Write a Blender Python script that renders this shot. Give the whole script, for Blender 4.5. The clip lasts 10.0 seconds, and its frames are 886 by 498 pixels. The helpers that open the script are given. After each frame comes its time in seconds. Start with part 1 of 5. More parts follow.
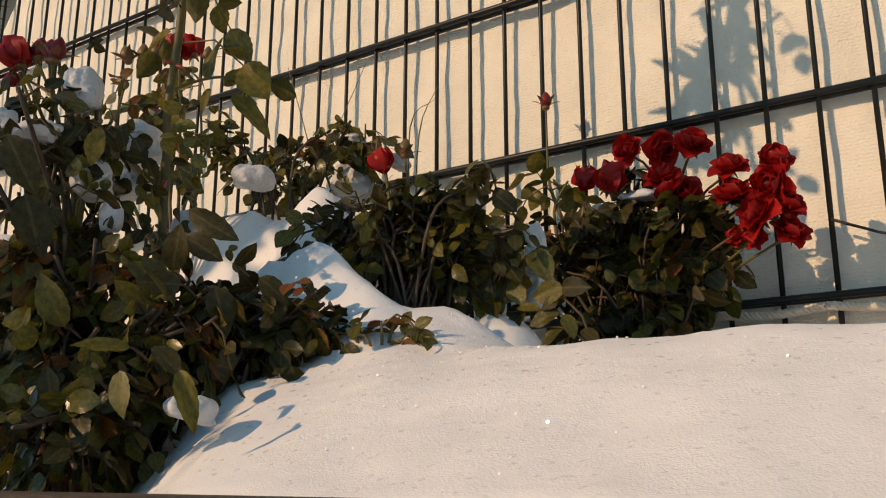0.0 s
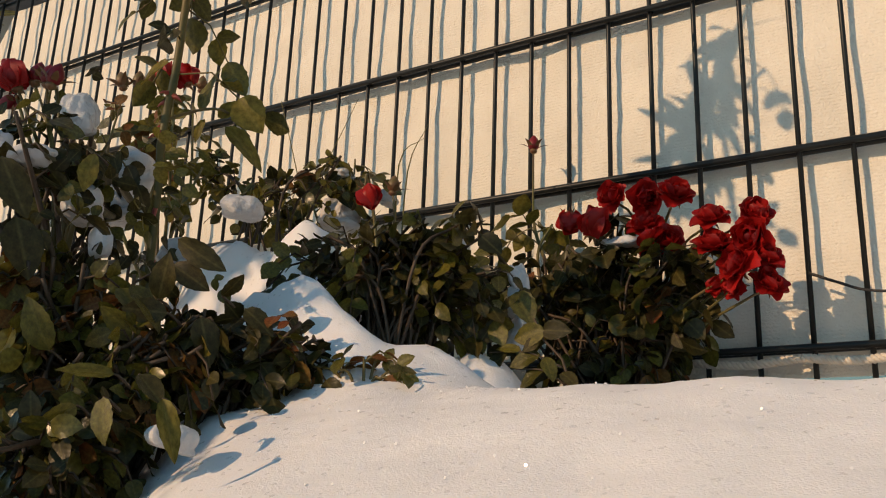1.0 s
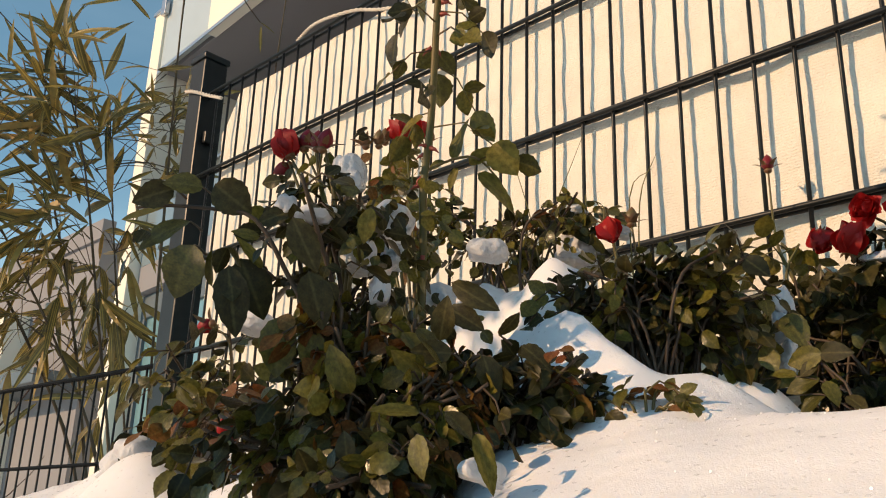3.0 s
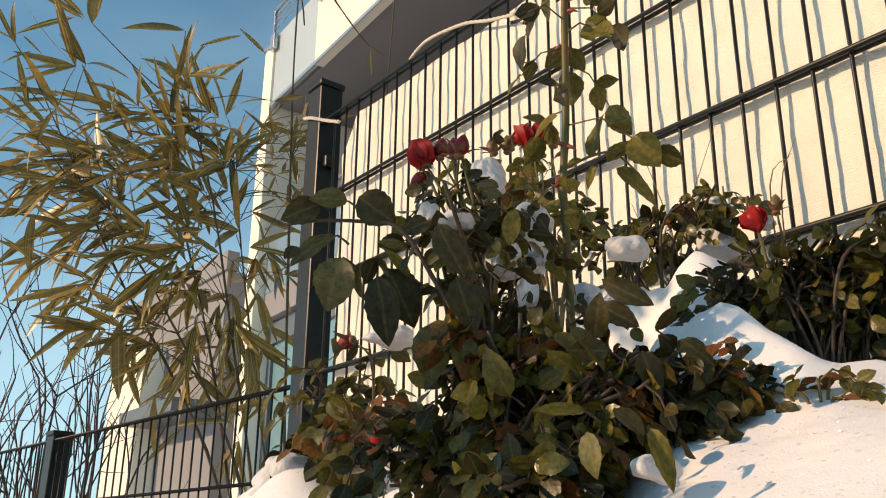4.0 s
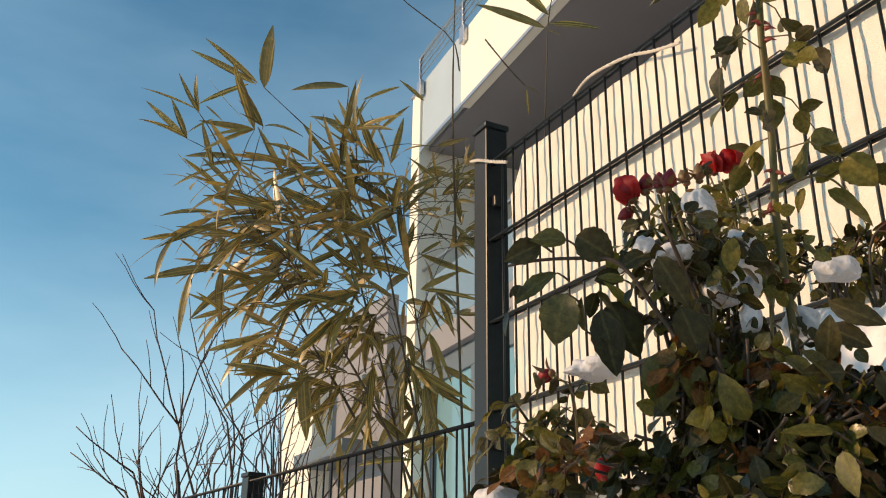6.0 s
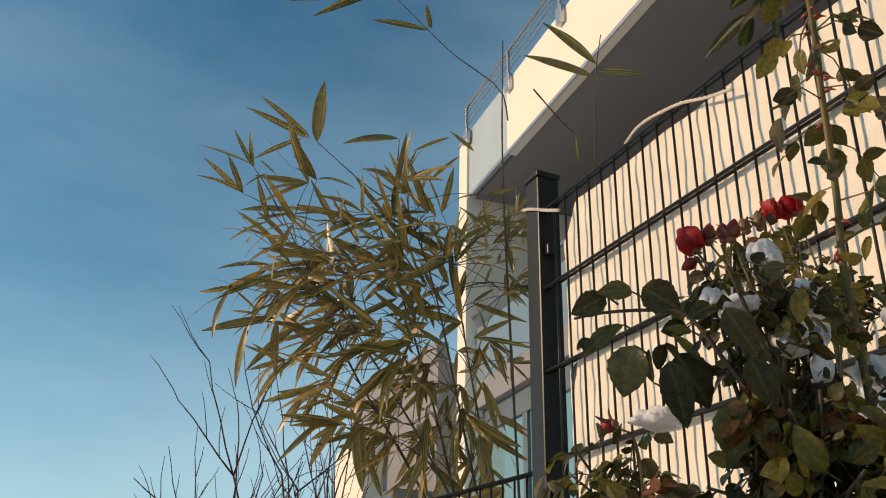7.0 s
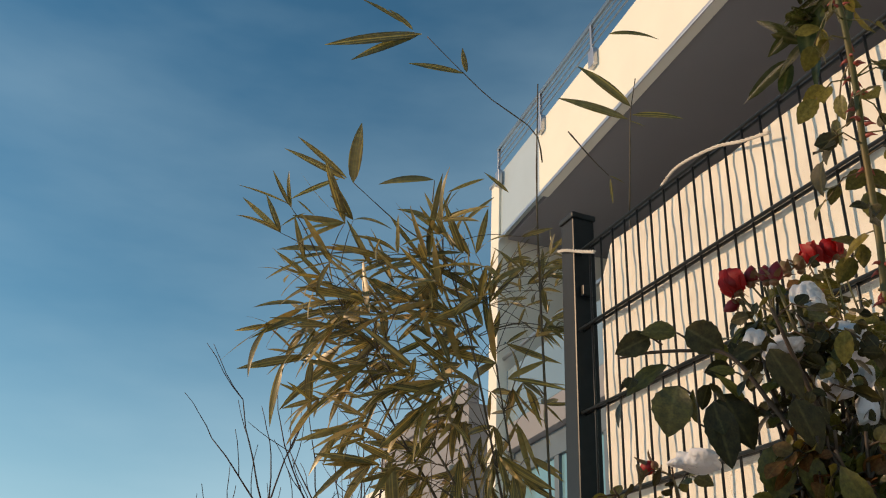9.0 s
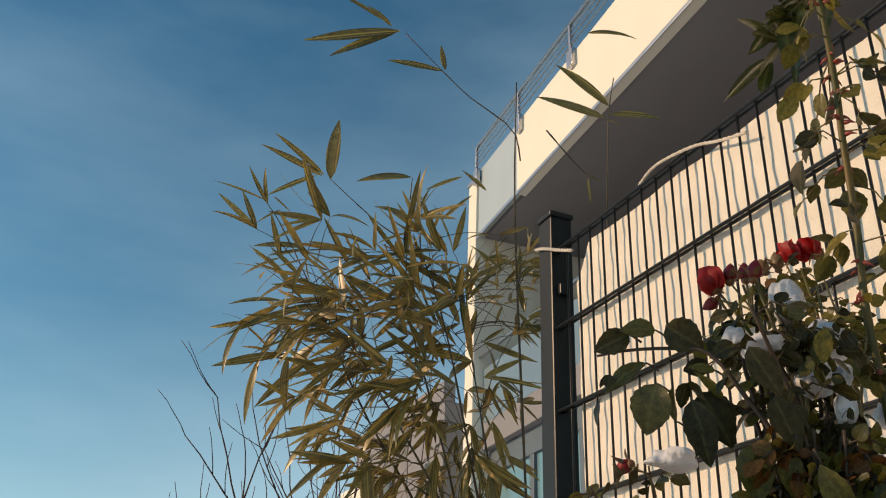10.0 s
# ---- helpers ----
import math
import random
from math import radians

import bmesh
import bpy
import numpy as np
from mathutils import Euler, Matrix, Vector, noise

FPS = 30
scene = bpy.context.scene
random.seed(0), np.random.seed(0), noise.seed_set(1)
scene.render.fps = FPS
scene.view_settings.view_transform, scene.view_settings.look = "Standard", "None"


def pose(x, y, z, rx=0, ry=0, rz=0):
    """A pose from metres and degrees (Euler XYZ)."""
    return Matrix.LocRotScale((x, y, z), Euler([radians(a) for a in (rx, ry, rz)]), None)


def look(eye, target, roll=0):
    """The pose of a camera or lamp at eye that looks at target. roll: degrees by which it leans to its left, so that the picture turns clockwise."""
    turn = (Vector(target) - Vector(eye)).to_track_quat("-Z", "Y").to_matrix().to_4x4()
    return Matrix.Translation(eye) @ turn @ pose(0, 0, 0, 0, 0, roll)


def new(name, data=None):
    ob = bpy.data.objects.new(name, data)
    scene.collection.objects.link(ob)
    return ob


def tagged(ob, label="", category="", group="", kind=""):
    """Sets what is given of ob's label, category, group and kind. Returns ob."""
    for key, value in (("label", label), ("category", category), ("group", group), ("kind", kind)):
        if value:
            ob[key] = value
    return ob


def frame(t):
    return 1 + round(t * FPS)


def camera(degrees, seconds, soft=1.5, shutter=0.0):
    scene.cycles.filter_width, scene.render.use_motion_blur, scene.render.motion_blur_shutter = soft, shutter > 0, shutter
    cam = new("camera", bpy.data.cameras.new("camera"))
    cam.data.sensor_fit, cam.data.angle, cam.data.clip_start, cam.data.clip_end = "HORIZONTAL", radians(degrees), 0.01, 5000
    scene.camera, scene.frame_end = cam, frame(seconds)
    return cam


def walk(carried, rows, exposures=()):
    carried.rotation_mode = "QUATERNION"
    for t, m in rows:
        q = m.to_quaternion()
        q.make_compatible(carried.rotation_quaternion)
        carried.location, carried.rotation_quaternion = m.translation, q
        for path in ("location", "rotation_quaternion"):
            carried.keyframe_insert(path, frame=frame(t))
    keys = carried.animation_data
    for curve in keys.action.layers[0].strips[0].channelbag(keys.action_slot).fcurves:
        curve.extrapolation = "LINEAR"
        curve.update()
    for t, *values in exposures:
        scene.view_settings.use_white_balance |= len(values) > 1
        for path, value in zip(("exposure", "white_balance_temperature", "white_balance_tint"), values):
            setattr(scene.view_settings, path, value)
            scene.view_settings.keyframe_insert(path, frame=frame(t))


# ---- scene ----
cam = camera(52.2, 10.0, soft=1.1)
PATH = [
    (0, (0.599, -0.888, -0.161), (-0.474, 0.729, 0.322), 0.1),
    (0.5, (0.6, -0.893, -0.16), (-0.436, 0.735, 0.366), 1.2),
    (1, (0.602, -0.897, -0.16), (-0.428, 0.724, 0.397), 2.2),
    (1.5, (0.596, -0.905, -0.16), (-0.451, 0.694, 0.428), 2.8),
    (2, (0.59, -0.922, -0.161), (-0.53, 0.617, 0.453), 3.4),
    (2.5, (0.583, -0.932, -0.164), (-0.644, 0.518, 0.463), 2.8),
    (3, (0.566, -0.935, -0.168), (-0.774, 0.41, 0.461), 1.8),
    (4.5, (0.544, -0.963, -0.178), (-1.011, 0.101, 0.494), 0.6),
    (5, (0.551, -0.986, -0.182), (-1.052, -0.005, 0.503), 0.8),
    (5.5, (0.548, -0.998, -0.186), (-1.09, -0.083, 0.506), 0.7),
    (7, (0.555, -1.026, -0.186), (-1.112, -0.283, 0.632), 1.1),
    (7.5, (0.565, -1.038, -0.189), (-1.095, -0.337, 0.679), 1.3),
    (8, (0.57, -1.048, -0.193), (-1.09, -0.377, 0.699), 1.8),
    (8.5, (0.571, -1.048, -0.194), (-1.093, -0.398, 0.704), 2.2),
    (9, (0.564, -1.043, -0.194), (-1.096, -0.38, 0.703), 2.5),
    (9.5, (0.56, -1.041, -0.192), (-1.084, -0.339, 0.707), 2.1),
    (10, (0.555, -1.04, -0.192), (-1.086, -0.33, 0.704), 2.2),
]
walk(cam, [(t, look(e, g, r)) for t, e, g, r in PATH],
     exposures=((0.0, -0.12), (1.2, -0.12), (2.5, 0.18), (4.5, 0.45), (5.5, 0.45), (7.2, 0.05), (10.0, 0.0)))

# ---- light ----
SUN_WAY = Vector((0.42, 0.85, -0.37)).normalized()
world = bpy.data.worlds.new("sky")
scene.world = world
world.use_nodes = True
wn, wl = world.node_tree.nodes, world.node_tree.links
bg = wn["Background"]
sky = wn.new("ShaderNodeTexSky")
sky.sky_type = "NISHITA"
sky.sun_disc = False
sky.sun_elevation = radians(21)
sky.sun_rotation = radians(206)
sky.air_density, sky.dust_density, sky.ozone_density = 1.0, 0.2, 2.0
# thin high cloud and a pale haze that thickens towards the horizon
wc = wn.new("ShaderNodeTexCoord")
wm = wn.new("ShaderNodeMapping")
wm.inputs["Scale"].default_value = (0.8, 0.8, 2.6)
wm.inputs["Rotation"].default_value = (0.35, 0.3, 0.4)
wz = wn.new("ShaderNodeTexNoise")
wz.inputs["Scale"].default_value = 1.5
wz.inputs["Detail"].default_value = 6
wz.inputs["Roughness"].default_value = 0.5
wr = wn.new("ShaderNodeMapRange")
wr.inputs["From Min"].default_value, wr.inputs["From Max"].default_value = 0.4, 0.8
wr.inputs["To Min"].default_value, wr.inputs["To Max"].default_value = 0.0, 0.42
ws = wn.new("ShaderNodeSeparateXYZ")
wh = wn.new("ShaderNodeMapRange")
wh.interpolation_type = "SMOOTHSTEP"
wh.inputs["From Min"].default_value, wh.inputs["From Max"].default_value = -0.1, 0.45
wh.inputs["To Min"].default_value, wh.inputs["To Max"].default_value = 0.85, 0.0
wa = wn.new("ShaderNodeMath")
wa.operation, wa.use_clamp = "ADD", True
wt = wn.new("ShaderNodeMix")
wt.data_type, wt.blend_type = "RGBA", "MULTIPLY"
wt.inputs["Factor"].default_value = 1.0
wt.inputs["B"].default_value = (0.585, 1.04, 1.05, 1)
wx = wn.new("ShaderNodeMix")
wx.data_type = "RGBA"
wx.inputs["B"].default_value = (5.7, 7.7, 8.6, 1)
wl.new(wc.outputs["Generated"], wm.inputs["Vector"])
wl.new(wc.outputs["Generated"], ws.inputs["Vector"])
wl.new(wm.outputs["Vector"], wz.inputs["Vector"])
wl.new(wz.outputs["Fac"], wr.inputs["Value"])
wl.new(ws.outputs["Z"], wh.inputs["Value"])
wl.new(wr.outputs["Result"], wa.inputs[0])
wl.new(wh.outputs["Result"], wa.inputs[1])
wl.new(wa.outputs[0], wx.inputs["Factor"])
wl.new(sky.outputs["Color"], wt.inputs["A"])
wl.new(wt.outputs["Result"], wx.inputs["A"])
wl.new(wx.outputs["Result"], bg.inputs["Color"])
bg.inputs["Strength"].default_value = 0.092

sun = new("sun", bpy.data.lights.new("sun", "SUN"))
sun.data.energy = 3.25
sun.data.angle = radians(0.5)
sun.data.color = (1.0, 0.64, 0.36)
sun.rotation_mode = "QUATERNION"
sun.rotation_quaternion = SUN_WAY.to_track_quat("-Z", "Y")


# ---- materials ----
def material(name, base, rough=0.6, metal=0.0, vary=0.15, scale=8.0, fine=120.0, bump=0.1, dist=0.002, second=None,
             through_light=0.0, per_object=0.0, spec=0.5, sheen=0.0):
    """Base colour with stains at one scale, grain and relief at a finer one."""
    m = bpy.data.materials.new(name)
    m.use_nodes = True
    nd, ln = m.node_tree.nodes, m.node_tree.links
    b = nd["Principled BSDF"]
    b.inputs["Roughness"].default_value = rough
    b.inputs["Metallic"].default_value = metal
    b.inputs["Specular IOR Level"].default_value = spec
    if sheen:
        b.inputs["Sheen Weight"].default_value = sheen
    tc = nd.new("ShaderNodeTexCoord")
    n1 = nd.new("ShaderNodeTexNoise")
    n1.inputs["Scale"].default_value = scale
    n1.inputs["Detail"].default_value = 4
    n2 = nd.new("ShaderNodeTexNoise")
    n2.inputs["Scale"].default_value = fine
    n2.inputs["Detail"].default_value = 3
    ln.new(tc.outputs["Object"], n1.inputs["Vector"])
    ln.new(tc.outputs["Object"], n2.inputs["Vector"])
    mx = nd.new("ShaderNodeMix")
    mx.data_type = "RGBA"
    mx.inputs["A"].default_value = (*base, 1)
    mx.inputs["B"].default_value = (*(second or [c * (1 - vary) for c in base]), 1)
    r = nd.new("ShaderNodeMapRange")
    r.inputs["From Min"].default_value, r.inputs["From Max"].default_value = 0.35, 0.68
    ln.new(n1.outputs["Fac"], r.inputs["Value"])
    fac = r.outputs["Result"]
    if per_object:
        info = nd.new("ShaderNodeObjectInfo")
        geo = nd.new("ShaderNodeNewGeometry")
        add = nd.new("ShaderNodeMath")
        add.operation = "ADD"
        wrap = nd.new("ShaderNodeMath")
        wrap.operation = "FRACT"
        ln.new(info.outputs["Random"], add.inputs[0])
        ln.new(geo.outputs["Random Per Island"], add.inputs[1])
        ln.new(add.outputs[0], wrap.inputs[0])
        mm = nd.new("ShaderNodeMix")
        mm.inputs["Factor"].default_value = per_object
        ln.new(fac, mm.inputs["A"])
        ln.new(wrap.outputs[0], mm.inputs["B"])
        fac = mm.outputs["Result"]
    ln.new(fac, mx.inputs["Factor"])
    ln.new(mx.outputs["Result"], b.inputs["Base Color"])
    bp = nd.new("ShaderNodeBump")
    bp.inputs["Strength"].default_value = bump
    bp.inputs["Distance"].default_value = dist
    ln.new(n2.outputs["Fac"], bp.inputs["Height"])
    ln.new(bp.outputs["Normal"], b.inputs["Normal"])
    if through_light:
        tr = nd.new("ShaderNodeBsdfTranslucent")
        ms = nd.new("ShaderNodeMixShader")
        ms.inputs["Fac"].default_value = through_light
        ln.new(mx.outputs["Result"], tr.inputs["Color"])
        ln.new(b.outputs["BSDF"], ms.inputs[1])
        ln.new(tr.outputs["BSDF"], ms.inputs[2])
        ln.new(ms.outputs["Shader"], nd["Material Output"].inputs["Surface"])
    return m


def snow_material(name, base, rough, coarse=0.0009):
    """Granular snow: fine relief, single bright crystals and faint stains."""
    m = material(name, base, rough, vary=0.06, scale=12, fine=900, bump=0.35, dist=0.0012, spec=0.35)
    nd, ln = m.node_tree.nodes, m.node_tree.links
    b = nd["Principled BSDF"]
    tc = nd.new("ShaderNodeTexCoord")
    cell = nd.new("ShaderNodeTexVoronoi")
    cell.inputs["Scale"].default_value = 420
    pick = nd.new("ShaderNodeMapRange")
    pick.inputs["From Min"].default_value, pick.inputs["From Max"].default_value = 0.96, 0.985
    pick.inputs["To Min"].default_value, pick.inputs["To Max"].default_value = rough, 0.08
    tell = nd.new("ShaderNodeSeparateColor")
    ln.new(tc.outputs["Object"], cell.inputs["Vector"])
    ln.new(cell.outputs["Color"], tell.inputs["Color"])
    ln.new(tell.outputs["Red"], pick.inputs["Value"])
    ln.new(pick.outputs["Result"], b.inputs["Roughness"])
    lumps = nd.new("ShaderNodeTexNoise")
    lumps.inputs["Scale"].default_value = 130
    lumps.inputs["Detail"].default_value = 4
    b2 = nd.new("ShaderNodeBump")
    b2.inputs["Strength"].default_value = 0.5
    b2.inputs["Distance"].default_value = coarse
    first = b.inputs["Normal"].links[0].from_node
    ln.new(tc.outputs["Object"], lumps.inputs["Vector"])
    ln.new(lumps.outputs["Fac"], b2.inputs["Height"])
    ln.new(b2.outputs["Normal"], first.inputs["Normal"])
    b.inputs["Subsurface Weight"].default_value = 0.15
    b.inputs["Subsurface Radius"].default_value = (0.01, 0.012, 0.016)
    return m


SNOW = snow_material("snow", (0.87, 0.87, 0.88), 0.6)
# shade on the caps is put into this base, greyer than the bank's snow
SNOW_CLUMP_SHADED = snow_material("clumped_snow_shaded", (0.62, 0.63, 0.65), 0.5, coarse=0.006)
# grey of wet icy snow, with the same shade in the base
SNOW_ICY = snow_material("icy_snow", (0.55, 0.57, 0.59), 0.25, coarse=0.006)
def ribbed(m, axis, scale, strength, dist, bent=0.0):
    """Adds parallel ribs to a material's relief; bent: they slope away from the middle line, as a leaf's veins do."""
    nd, ln = m.node_tree.nodes, m.node_tree.links
    tc = nd.new("ShaderNodeTexCoord")
    sp = nd.new("ShaderNodeSeparateXYZ")
    ln.new(tc.outputs["Object"], sp.inputs["Vector"])
    value = sp.outputs[axis]
    if bent:
        ab = nd.new("ShaderNodeMath")
        ab.operation = "ABSOLUTE"
        ln.new(sp.outputs["X"], ab.inputs[0])
        ma = nd.new("ShaderNodeMath")
        ma.operation = "MULTIPLY_ADD"
        ma.inputs[1].default_value = -bent
        ln.new(ab.outputs[0], ma.inputs[0])
        ln.new(value, ma.inputs[2])
        value = ma.outputs[0]
    mu = nd.new("ShaderNodeMath")
    mu.operation = "MULTIPLY"
    mu.inputs[1].default_value = scale
    si = nd.new("ShaderNodeMath")
    si.operation = "SINE"
    ln.new(value, mu.inputs[0])
    ln.new(mu.outputs[0], si.inputs[0])
    bp = nd.new("ShaderNodeBump")
    bp.inputs["Strength"].default_value = strength
    bp.inputs["Distance"].default_value = dist
    ln.new(si.outputs[0], bp.inputs["Height"])
    first = nd["Principled BSDF"].inputs["Normal"].links[0].from_node
    ln.new(bp.outputs["Normal"], first.inputs["Normal"])
    return m


STEEL = material("powder_coated_steel", (0.013, 0.016, 0.017), 0.36, metal=0.0, vary=0.3, scale=40, fine=900, bump=0.05, spec=0.28)
CLOTH = material("white_screen_cloth", (0.85, 0.8, 0.685), 0.75, vary=0.09, scale=14, fine=380, bump=0.8, dist=0.0022, spec=0.3)
ROPE = material("white_rope", (0.68, 0.62, 0.52), 0.8, vary=0.15, scale=60, fine=600, bump=0.3)
CORD = material("dark_cord", (0.02, 0.018, 0.016), 0.6)
LEAF = material("rose_leaf", (0.036, 0.038, 0.01), 0.29, second=(0.16, 0.14, 0.02), scale=25, fine=260, bump=0.25, dist=0.001,
                through_light=0.22, per_object=0.65, spec=0.42)
# dark leaf tone; shade inside the bushes is put into this colour too
LEAF_DARK_SHADED = material("rose_leaf_dark_shaded", (0.017, 0.019, 0.007), 0.38, second=(0.065, 0.052, 0.013), scale=25, fine=260, bump=0.25,
                     dist=0.001, through_light=0.1, per_object=0.6, spec=0.25)
LEAF_RED = material("rose_leaf_autumn", (0.17, 0.05, 0.016), 0.45, second=(0.13, 0.085, 0.018), scale=40, fine=260, bump=0.25,
                    dist=0.001, through_light=0.25, per_object=0.5, spec=0.22)
LEAF_YOUNG = material("rose_leaf_young", (0.085, 0.09, 0.016), 0.36, second=(0.21, 0.165, 0.03), scale=30, fine=260, bump=0.2,
                      dist=0.001, through_light=0.3, per_object=0.6, spec=0.22)
CANE = material("rose_cane", (0.11, 0.11, 0.025), 0.45, second=(0.12, 0.07, 0.03), scale=30, fine=300)
STEM = material("green_stem", (0.06, 0.06, 0.01), 0.55, second=(0.12, 0.085, 0.016), scale=30, fine=300, bump=0.2)
CANE_BROWN = material("brown_cane", (0.07, 0.045, 0.025), 0.6, vary=0.4, scale=40, fine=300, bump=0.3)
PETAL = material("red_petal", (0.52, 0.012, 0.009), 0.5, second=(0.22, 0.004, 0.006), scale=40, fine=200, bump=0.15, dist=0.001,
                 through_light=0.35, per_object=0.5)
BUD = material("dark_red_bud", (0.22, 0.006, 0.014), 0.5, second=(0.12, 0.01, 0.01), scale=60, fine=200, through_light=0.1)
SEPAL = material("sepal", (0.13, 0.1, 0.03), 0.5, second=(0.2, 0.06, 0.03), scale=60, fine=300)
THORN = material("thorn", (0.3, 0.06, 0.04), 0.45)
BAMBOO = material("bamboo_leaf", (0.045, 0.05, 0.017), 0.34, second=(0.22, 0.16, 0.05), scale=18, fine=200, bump=0.2, dist=0.001,
                  through_light=0.35, per_object=0.6)
BAMBOO_DRY = material("dry_bamboo_leaf", (0.42, 0.24, 0.06), 0.5, second=(0.3, 0.26, 0.08), scale=30, fine=200, through_light=0.25,
                      per_object=0.5)
CULM = material("bamboo_culm", (0.1, 0.075, 0.035), 0.45, second=(0.05, 0.035, 0.02), scale=20, fine=200)
LAUREL = material("laurel_leaf", (0.03, 0.05, 0.012), 0.25, second=(0.075, 0.085, 0.018), scale=20, fine=200, bump=0.1,
                  through_light=0.12, per_object=0.6)
TWIG = material("bare_twig", (0.07, 0.04, 0.03), 0.65, vary=0.4, scale=40, fine=300)
DRY_GRASS = material("dry_grass", (0.24, 0.2, 0.07), 0.6, second=(0.12, 0.12, 0.03), scale=40, fine=300, through_light=0.2)
PLASTER = material("white_plaster", (0.84, 0.81, 0.68), 0.85, vary=0.05, scale=1.2, fine=90, bump=0.15, dist=0.004)
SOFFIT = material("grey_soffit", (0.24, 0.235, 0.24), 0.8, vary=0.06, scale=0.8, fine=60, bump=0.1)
# plaster with the shade of rear wall and wing put into its base
WALL_SHADED = material("shaded_plaster", (0.25, 0.25, 0.26), 0.85, vary=0.06, scale=1.0, fine=80, bump=0.15, dist=0.004)
FRAME = material("grey_window_frame", (0.1, 0.13, 0.15), 0.45, vary=0.1, scale=3, fine=200)
RAIL = material("stainless_rail", (0.55, 0.56, 0.58), 0.28, metal=0.9, vary=0.1, scale=6, fine=300)
# pale teal of the mirrored sky is put into the window base
GLASS = material("window_glass", (0.16, 0.3, 0.34), 0.04, vary=0.05, scale=1, fine=3, bump=0.02, dist=0.001, spec=1.0)
FROST = material("frosted_glass", (0.5, 0.58, 0.6), 0.18, vary=0.08, scale=1, fine=40, bump=0.03, spec=0.6)
# balustrade glass: the sky's blue reflection is put into the base colour
SKY_GLASS = material("sky_reflection_glass", (0.2, 0.27, 0.31), 0.1, vary=0.06, scale=1, fine=40, bump=0.02, dist=0.001, spec=0.9)
CRYSTAL = material("frost_crystal", (0.9, 0.9, 0.9), 0.12, vary=0.02, spec=1.0)
# soil base blackened: the shade below the large bush is put into it
SOIL_SHADED = material("shaded_soil", (0.02, 0.015, 0.011), 0.95, vary=0.5, scale=30, fine=150, bump=0.9, dist=0.01)
TIMBER = material("weathered_timber", (0.1, 0.07, 0.045), 0.8, vary=0.5, scale=14, fine=160, bump=0.5, dist=0.004)

def bladed(m, rib, vein, bent, mottle=0.25):
    """A leaf's own marks: a paler midrib, sloping veins in relief and mottling, laid out along its blade."""
    nd, ln = m.node_tree.nodes, m.node_tree.links
    b = nd["Principled BSDF"]
    at = nd.new("ShaderNodeAttribute")
    at.attribute_name = "blade"
    sp = nd.new("ShaderNodeSeparateXYZ")
    ln.new(at.outputs["Vector"], sp.inputs["Vector"])
    ab = nd.new("ShaderNodeMath")
    ab.operation = "ABSOLUTE"
    ln.new(sp.outputs["X"], ab.inputs[0])
    pale = nd.new("ShaderNodeMapRange")
    pale.inputs["From Min"].default_value, pale.inputs["From Max"].default_value = 0.0, 0.045
    pale.inputs["To Min"].default_value, pale.inputs["To Max"].default_value = rib, 0.0
    ln.new(ab.outputs[0], pale.inputs["Value"])
    mix = nd.new("ShaderNodeMix")
    mix.data_type = "RGBA"
    mix.inputs["B"].default_value = (0.3, 0.27, 0.09, 1)
    source = b.inputs["Base Color"].links[0].from_socket
    ln.new(pale.outputs["Result"], mix.inputs["Factor"])
    ln.new(source, mix.inputs["A"])
    spots = nd.new("ShaderNodeTexNoise")
    spots.inputs["Scale"].default_value = 6
    spots.inputs["Detail"].default_value = 5
    ln.new(at.outputs["Vector"], spots.inputs["Vector"])
    gain = nd.new("ShaderNodeMapRange")
    gain.inputs["From Min"].default_value, gain.inputs["From Max"].default_value = 0.3, 0.7
    gain.inputs["To Min"].default_value, gain.inputs["To Max"].default_value = 1 - mottle, 1 + mottle
    ln.new(spots.outputs["Fac"], gain.inputs["Value"])
    tint = nd.new("ShaderNodeVectorMath")
    tint.operation = "SCALE"
    ln.new(mix.outputs["Result"], tint.inputs[0])
    ln.new(gain.outputs["Result"], tint.inputs["Scale"])
    for link in list(source.links):
        if link.to_node != mix:
            ln.new(tint.outputs["Vector"], link.to_socket)
    ma = nd.new("ShaderNodeMath")
    ma.operation = "MULTIPLY_ADD"
    ma.inputs[1].default_value = -bent
    ln.new(ab.outputs[0], ma.inputs[0])
    ln.new(sp.outputs["Y"], ma.inputs[2])
    mu = nd.new("ShaderNodeMath")
    mu.operation = "MULTIPLY"
    mu.inputs[1].default_value = vein
    si = nd.new("ShaderNodeMath")
    si.operation = "SINE"
    ln.new(ma.outputs[0], mu.inputs[0])
    ln.new(mu.outputs[0], si.inputs[0])
    bp = nd.new("ShaderNodeBump")
    bp.inputs["Strength"].default_value = 0.05
    bp.inputs["Distance"].default_value = 0.0003
    ln.new(si.outputs[0], bp.inputs["Height"])
    first = b.inputs["Normal"].links[0].from_node
    ln.new(bp.outputs["Normal"], first.inputs["Normal"])


ribbed(CLOTH, "Z", 1700, 0.16, 0.0008)
for leafy in (LEAF, LEAF_DARK_SHADED, LEAF_RED, LEAF_YOUNG):
    bladed(leafy, 0.16, 42, 0.8, 0.45)
for blady in (BAMBOO, BAMBOO_DRY, LAUREL):
    bladed(blady, 0.3, 20, 0.2, 0.35)


